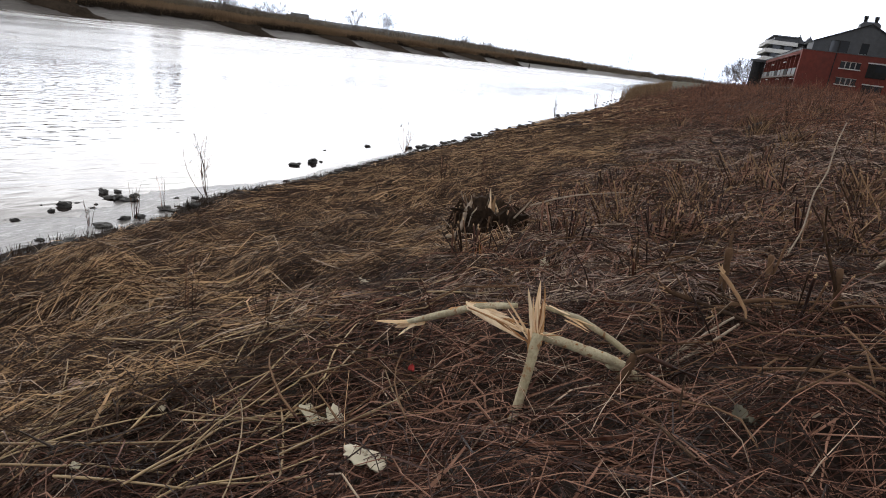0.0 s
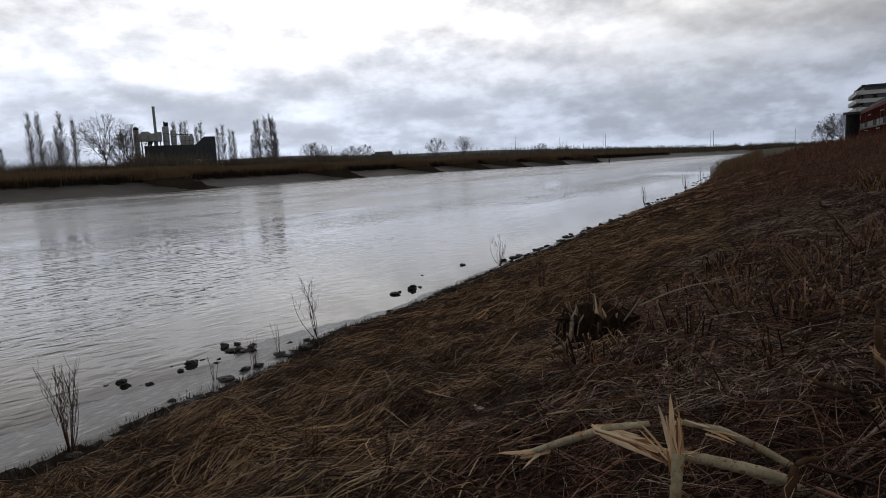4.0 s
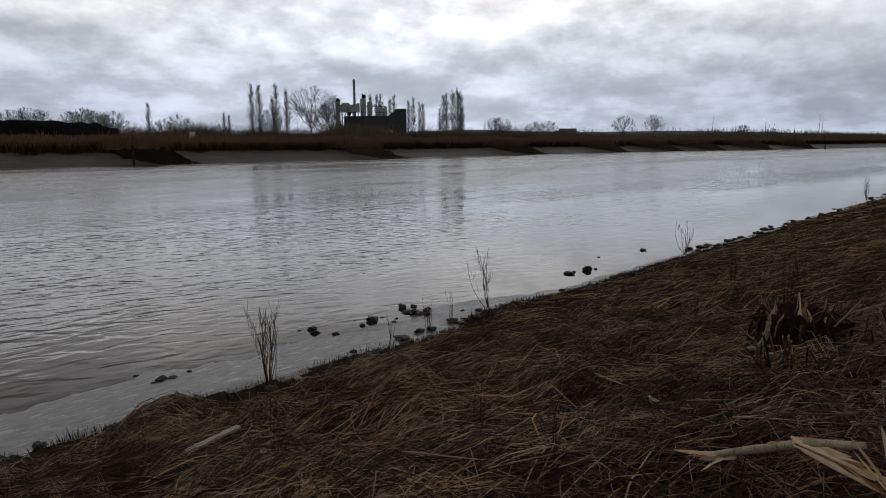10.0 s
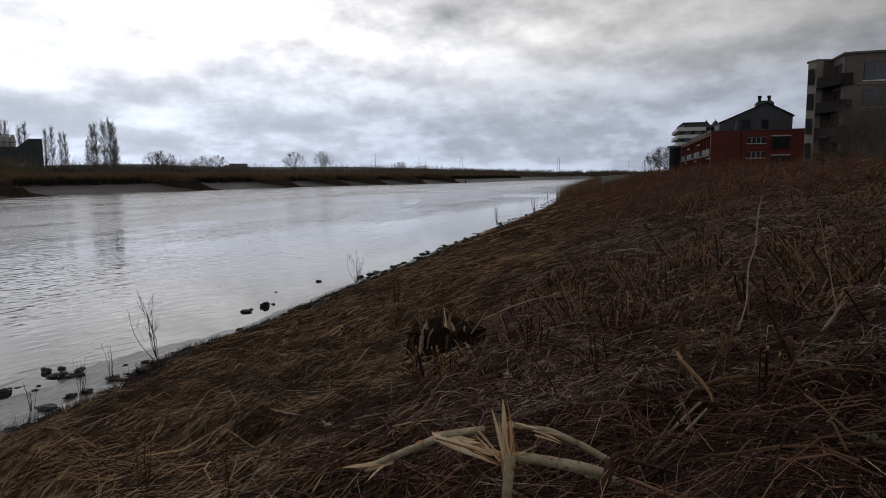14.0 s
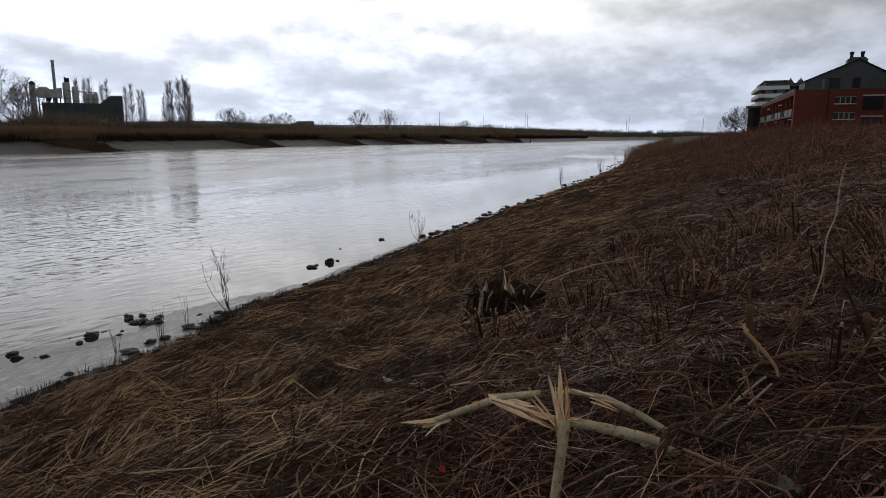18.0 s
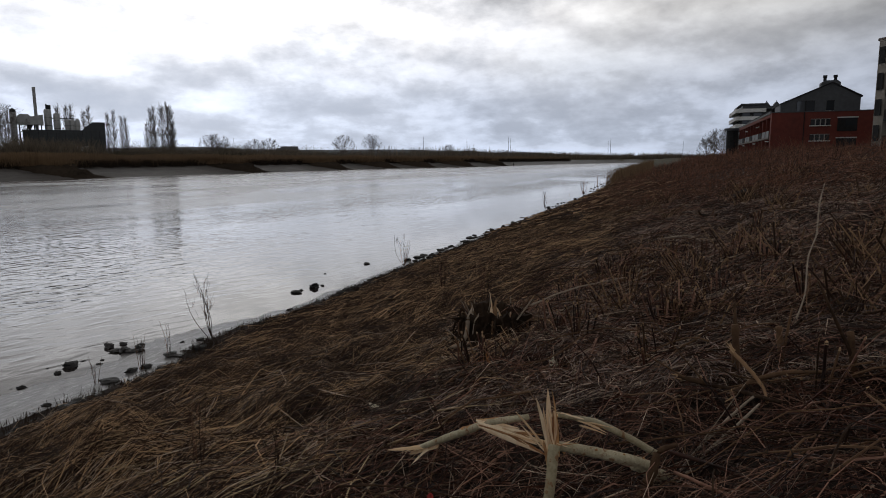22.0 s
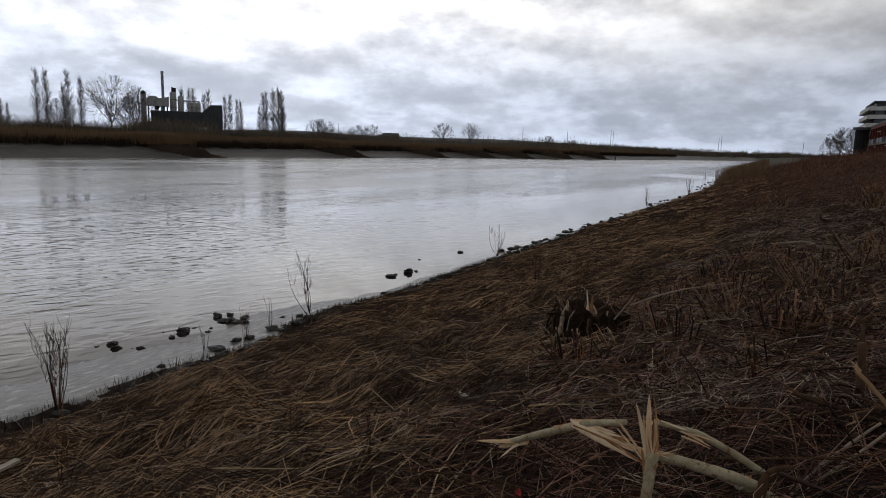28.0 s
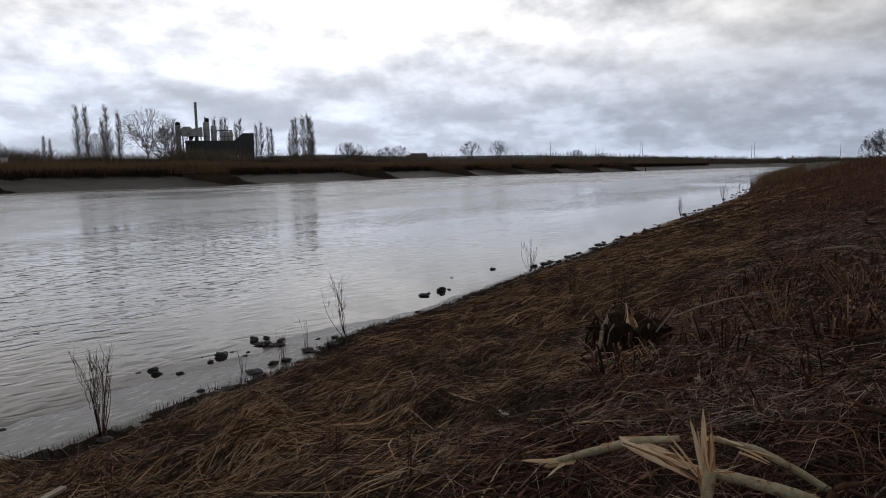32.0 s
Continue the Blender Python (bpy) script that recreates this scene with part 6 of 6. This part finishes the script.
def straw_bed():
    rng = np.random.RandomState(201)
    for N, box_, near, rad, mat, name, label in (
            (30000, (-3.5, 9, 1.0, 9.9), 0.0, 0.0038, straw, "straw", "flattened golden-brown reed straw covering the lower bank"),
            (6000, (-9, -3.2, 1.0, 9.9), 0.0, 0.005, straw, "straw", "flattened golden-brown reed straw covering the lower bank"),
            (16000, (0.5, 9, 0.3, 9.9), 0.2, 0.0034, straw_grey, "straw", "weathered grey straw matted on the lower bank"),
            (24000, (9, 34, 0.0, 10.0), 0.5, 0.0055, straw, "straw", "matted brown straw along the lower bank"),
            (12000, (30, 118, 1.0, 10.3), 0.4, 0.016, straw, "straw", "distant tawny grass along the lower bank")):
        x, y = scatter(rng, N, *box_, near)
        keep = (rng.uniform(0, 1, N) < straw_limit(x, y) + 0.05) & (shore(x) - y > 0.9 + 0.15 * wave(x, y, 36, 0.8))
        keep &= rng.uniform(0, 1, N) > 0.6 * step(0.15, 0.7, wave(x, y, 38, 1.5)) * (x < 14)
        x, y = x[keep], y[keep]
        swirl = radians(-28) + 0.8 * wave(x, y, 33, 2.6) + rng.normal(0, 0.36, len(x))
        stray = rng.uniform(0, 1, len(x)) < 0.30
        ang = np.where(stray, rng.uniform(0, 6.283, len(x)), swirl)
        L = rng.uniform(0.25, 1.3, len(x)) * (1 if box_[1] < 12 else 1.5 if box_[1] < 40 else 3.5)
        ends = np.minimum(shore(x + 0.5 * L * np.cos(ang)) - y - 0.5 * L * np.sin(ang), shore(x - 0.5 * L * np.cos(ang)) - y + 0.5 * L * np.sin(ang))
        ok = ends > 0.75 + 0.5 * rng.uniform(0, 1, len(x)) ** 2
        x, y, ang, L, stray = x[ok], y[ok], ang[ok], L[ok], stray[ok]
        r = rad * rng.lognormal(-0.15, 0.45, len(x))
        lift = rng.uniform(0.01, 0.11, len(x)) * (1 if box_[1] < 40 else 3)
        arch = rng.uniform(0, 0.07, len(x)) * np.where(stray, 2.0, 1)
        stuff(name, label, "straw", [lay(rng, x, y, ang, L, r, lift, arch)], mat)
    # tussocks that hang over in the straw
    for k in range(150):
        x0, y0 = 1.2 + 15 * rng.uniform(0, 1) ** 1.3, rng.uniform(2.2, 7.5)
        if k < 24:
            mx, my = ((4.5, 4.9), (6.1, 5.4), (3.2, 6.1), (8.1, 5.2), (7.2, 6.6), (2.4, 7.4))[k % 6]
            x0, y0 = mx + rng.normal(0, 0.22), my + rng.normal(0, 0.2)
        if straw_limit(np.array(x0), np.array(y0)) < 0.5:
            continue
        M = 90
        a = radians(-35) + rng.normal(0, 0.5) + rng.normal(0, 0.7, M)
        L = rng.uniform(0.25, 0.7, M)
        t = np.linspace(0, 1, 5)
        bx, by = x0 + rng.normal(0, 0.16, M), y0 + rng.normal(0, 0.12, M)
        px, py = bx[:, None] + np.cos(a)[:, None] * L[:, None] * t, by[:, None] + np.sin(a)[:, None] * L[:, None] * t
        pz = ground_z(px, py) + (0.36 * L * rng.uniform(0.3, 1.3, M))[:, None] * np.sin(np.pi * np.minimum(1, t * 1.05)) + 0.01
        V, F = strands(np.stack([px, py, pz], 2), 0.0034 * rng.uniform(0.6, 1.4, M)[:, None] * np.linspace(1, 0.4, 5))
        tagged(part("grass_tussock", (V, F), straw), "arching tussock of dead golden grass", "grass tussock", "tussocks on the lower bank")
    # broken stalks sticking up
    N = 2600
    x, y = scatter(rng, N, 1.0, 12, -3.0, 8.6, 0.4)
    h = rng.uniform(0.08, 0.30, N)
    P, R = blades(rng, x, y, ground_z(x, y) + 0.04, h, 0.9, rng.uniform(0.002, 0.0045, N), 3)
    stuff("broken_stalks", "pale broken stalks sticking out of the mat", "straw", [(P, R)], straw_grey)
    # stouter stems broken off upright, and thick stems thrown across the brambles
    N = 420
    x, y = scatter(rng, N, 3.2, 15, -4.5, 1.6, 0.5)
    keep = (straw_limit(x, y) < 0.6) & ((np.abs(y - 0.4) > 0.6) | (x > 4.4))
    x, y = x[keep], y[keep]
    N = len(x)
    h = rng.uniform(0.10, 0.46, N)
    P, R = blades(rng, x, y, ground_z(x, y), h, 0.6, rng.uniform(0.003, 0.0075, N), 4, 0.03)
    R = R * 0 + R[:, :1] * np.array([1.0, 0.95, 0.9, 0.8])
    stuff("broken_stems", "stout red-brown stems broken off upright", "bramble", [(P, R)], twig, 5)
    e = P[:, -1] - P[:, -2]
    e /= np.linalg.norm(e, axis=1)[:, None]
    stuff("stem_ends", "pale torn ends of broken stems", "stubble", [(np.stack([P[:, -1] - e * 0.004, P[:, -1] + e * 0.006, P[:, -1] + e * 0.016], 1)[::2], np.stack([R[:, -1] * 1.03, R[:, -1] * 0.9, R[:, -1] * 0.1], 1)[::2])], wood_cut, 5)
    x, y = scatter(rng, 420, 2.6, 14, -4.5, 1.8, 0.5)
    keep = (straw_limit(x, y) < 0.6) & ((np.abs(y - 0.4) > 0.5) | (x > 4.2))
    x, y = x[keep], y[keep]
    stuff("bramble", "thick brown stems thrown across the brambles", "bramble",
          [lay(rng, x, y, rng.uniform(0, 6.283, len(x)), rng.uniform(0.4, 1.3, len(x)), rng.uniform(0.004, 0.009, len(x)), rng.uniform(0.06, 0.18, len(x)), rng.uniform(0, 0.12, len(x)), 7)], bark_dark, 5)
    # stubble along the foot
    N = 20000
    x = -4 + 54 * rng.uniform(0, 1, N) ** 1.3
    y = shore(x) + 0.10 - 1.1 * rng.uniform(0, 1.0, N) ** 0.8
    stuff("stubble", "short dark reed stubble along the foot of the bank", "reeds",
          [blades(rng, x, y, ground_z(x, y), rng.uniform(0.05, 0.24, N) * (0.7 + 0.3 * wave(x, y, 35, 1.2)), 0.25, rng.uniform(0.003, 0.008, N))], rotten)


stool_mat = surface("tan-brown cut stems", (0.045, 0.024, 0.014), (0.36, 0.23, 0.13), 9, 0.7, 0.3, spread=0.8, spec=0.2)
mat_litter = surface("matted grey-mauve litter", (0.065, 0.046, 0.041), (0.35, 0.265, 0.23), 7, 0.85, 0.3, spread=0.7, patch=0.8, spec=0.2)
chip_mat = surface("grey-tan wood chips", (0.20, 0.14, 0.10), (0.56, 0.44, 0.34), 9, 0.8, 0.2, spread=0.5, patch=0.5, spec=0.15)


def bramble_bed():
    rng = np.random.RandomState(211)
    for N, box_, near, rad, mat, label in (
            (30000, (0.8, 9, -5.5, 3.4), 0.25, 0.0032, twig, "tangled red-brown bramble stems covering the upper bank"),
            (6500, (2.6, 10, -5.5, 3.4), 0.0, 0.0024, straw_grey, "dry grey stalks among the brambles"),
            (16000, (8, 34, -9, 4.5), 0.5, 0.0055, twig, "brown bramble stems over the upper bank"),
            (9000, (-7, 0.9, -6.5, 3.0), 0.0, 0.0042, twig, "red-brown bramble stems over the upper bank"),
            (2500, (-7, 0.9, -6.5, 3.0), 0.0, 0.0034, straw_grey, "dry grey stalks among the brambles"),
            (15000, (8, 34, -9, 4.5), 0.5, 0.0048, straw_grey, "pale dry stalks over the upper bank")):
        x, y = scatter(rng, N, *box_, near)
        keep = rng.uniform(0, 1, N) < 1.05 - straw_limit(x, y)
        x, y = x[keep], y[keep]
        bare = step(0.25, 0.7, wave(x, y, 37, 2.4)) * (x > 5) * (x < 13)
        bare = np.maximum(bare, 1.2 * np.exp(-(((x - 8.8) / 1.5) ** 2 + ((y + 0.05) / 0.7) ** 2)))
        keep = rng.uniform(0, 1, len(x)) > bare * 0.75
        x, y = x[keep], y[keep]
        ang = rng.uniform(0, 6.283, len(x))
        L = rng.uniform(0.16, 0.75, len(x)) * (1 if box_[1] < 12 else 1.5)
        r = rad * rng.lognormal(-0.2, 0.5, len(x))
        lift = rng.uniform(0.0, 0.13, len(x)) * np.clip(x / 5, 0.5, 1)
        arch = np.abs(rng.normal(0, 0.06, len(x)))
        stuff("bramble", label, "bramble", [lay(rng, x, y, ang, L, r, lift, arch)], mat)
    # chopped pale stalks and chips thrown over the cleared upper bank
    for N, mat, label in ((9000, straw_grey, "chopped pale stalks littering the cleared bank"), (22000, mat_litter, "matted grey-mauve litter over the cleared bank"), (6500, chip_mat, "grey-tan chips littering the cleared bank")):
        x, y = scatter(rng, N, 4.2, 17, -4.5, 2.2, 0.35)
        keep = (straw_limit(x, y) < 0.75) & (wave(x, y, 45, 1.7) > -0.5)
        x, y = x[keep], y[keep]
        stuff("stalk_litter", label, "litter", [lay(rng, x, y, rng.uniform(0, 6.283, len(x)), rng.uniform(0.06, 0.34, len(x)), (0.0028 + 0.00022 * x) * rng.uniform(0.7, 1.5, len(x)),
                                                    rng.uniform(0.02, 0.16, len(x)), rng.uniform(0, 0.03, len(x)), 3)], mat)
    # long arching stems
    for N, x0, x1, y0, y1, k in ((2600, 1.2, 10, -5.5, 3.0, 1.0), (2400, 9, 30, -9, 3.5, 1.5)):
        x, y = scatter(rng, N, x0, x1, y0, y1, 0.4)
        keep = rng.uniform(0, 1, N) < 1.05 - straw_limit(x, y)
        x, y = x[keep], y[keep]
        L = rng.uniform(0.5, 1.5, len(x))
        stuff("bramble", "long arching red-brown bramble stems", "bramble",
              [lay(rng, x, y, rng.uniform(0, 6.283, len(x)), L, rng.uniform(0.002, 0.0042, len(x)) * k, rng.uniform(0.02, 0.1, len(x)), L * rng.uniform(0.05, 0.32, len(x)) * np.clip((x - 1.0) / 6, 0.25, 1), 7)], twig)
    # clumps of cut stems
    lots, tops = [], []
    for k in range(110):
        x0 = 5.5 + 19 * rng.uniform(0, 1) ** 1.4
        y0 = rng.uniform(-6.0, 2.6) * min(1.0, 0.35 + x0 * 0.07)
        if straw_limit(np.array(x0), np.array(y0)) > 0.4:
            continue
        M = rng.randint(16, 40)
        x, y = x0 + rng.normal(0, 0.11, M), y0 + rng.normal(0, 0.11, M)
        h = rng.uniform(0.14, 0.48, M) * rng.uniform(0.6, 1.4) * min(1.0, 0.45 + 0.09 * x0)
        P, R = blades(rng, x, y, ground_z(x, y), h, 0.6, rng.uniform(0.003, 0.010, M), 3)
        R = R * 0 + R[:, :1] * np.array([1.0, 0.95, 0.85])
        lots.append((P, R))
        e = P[:, -1] - P[:, -2]
        e /= np.linalg.norm(e, axis=1)[:, None]
        few = rng.uniform(0, 1, M) < 0.10
        P, R, e = P[few], R[few], e[few]
        tops.append((np.stack([P[:, -1] - e * 0.012, P[:, -1] + e * 0.006, P[:, -1] + e * 0.020], 1), np.stack([R[:, -1] * 1.02, R[:, -1], R[:, -1] * 0.15], 1)))
    stuff("cut_stems", "clumps of cut tan-brown stems standing on the bank", "stubble", lots, stool_mat, 5)
    stuff("stem_ends", "pale cut ends of the standing stems", "stubble", tops, wood_cut, 5)


def thicket():
    """Standing scrub towards the crest and downstream."""
    rng = np.random.RandomState(221)
    N = 15000
    x = 15 + 115 * rng.uniform(0, 1, N) ** 1.5
    y = rng.uniform(-16, 8.5, N)
    lim = 4.2 - 7.5 * (1 - step(13, 32, x)) + 1.0 * wave(x, y, 41, 6.0)
    keep = y < lim
    x, y = x[keep], y[keep]
    h = (0.75 + 0.35 * wave(x, y, 42, 5.0)) * rng.uniform(0.6, 1.35, len(x)) * (0.75 + 0.5 * step(18, 45, x))
    r = 0.0042 + 0.00019 * x
    stuff("scrub", "reddish-brown leafless scrub standing on the bank", "scrub", [blades(rng, x, y, ground_z(x, y), np.maximum(h, 0.2), 0.45, r, 4, 0.10)], shrub_mat)
    M = 12000
    x = 15 + 115 * rng.uniform(0, 1, M) ** 1.5
    y = rng.uniform(-16, 8.5, M)
    keep = y < 4.2 - 7.5 * (1 - step(13, 32, x)) + 1.0 * wave(x, y, 41, 6.0)
    x, y = x[keep], y[keep]
    stuff("scrub", "tangled fallen stems under the scrub", "scrub",
          [lay(rng, x, y, rng.uniform(0, 6.28, len(x)), rng.uniform(0.5, 1.6, len(x)), 0.004 + 0.00017 * x, rng.uniform(0, 0.4, len(x)), rng.uniform(0, 0.3, len(x)))], shrub_mat)
    # tall tawny reed where the bank runs out
    M = 4200
    x = rng.uniform(88, 150, M)
    y = shore(x) - rng.uniform(0.6, 6.5, M)
    stuff("reed_tuft", "tall tawny reed at the bend of the bank", "reeds", [blades(rng, x, y, ground_z(x, y), rng.uniform(1.4, 2.5, M), 0.12, np.full(M, 0.022))], reed)
    # pale dead stalks standing near the crest
    for k, (x, y, hh) in enumerate(((20.5, -2.8, 0.9), (21.5, -3.4, 1.0), (22.5, -3.0, 0.8), (24, -4.2, 1.1), (19, -1.6, 0.6), (17.5, -2.2, 0.6), (26, -5.5, 1.0), (23, -6.4, 0.8))):
        sprout(x, y, float(ground_z(x, y)), (7, hh), "pale dead stalks standing in the scrub", 300 + k, 0.3, 0.012, 2)


straw_bed()
bramble_bed()
thicket()
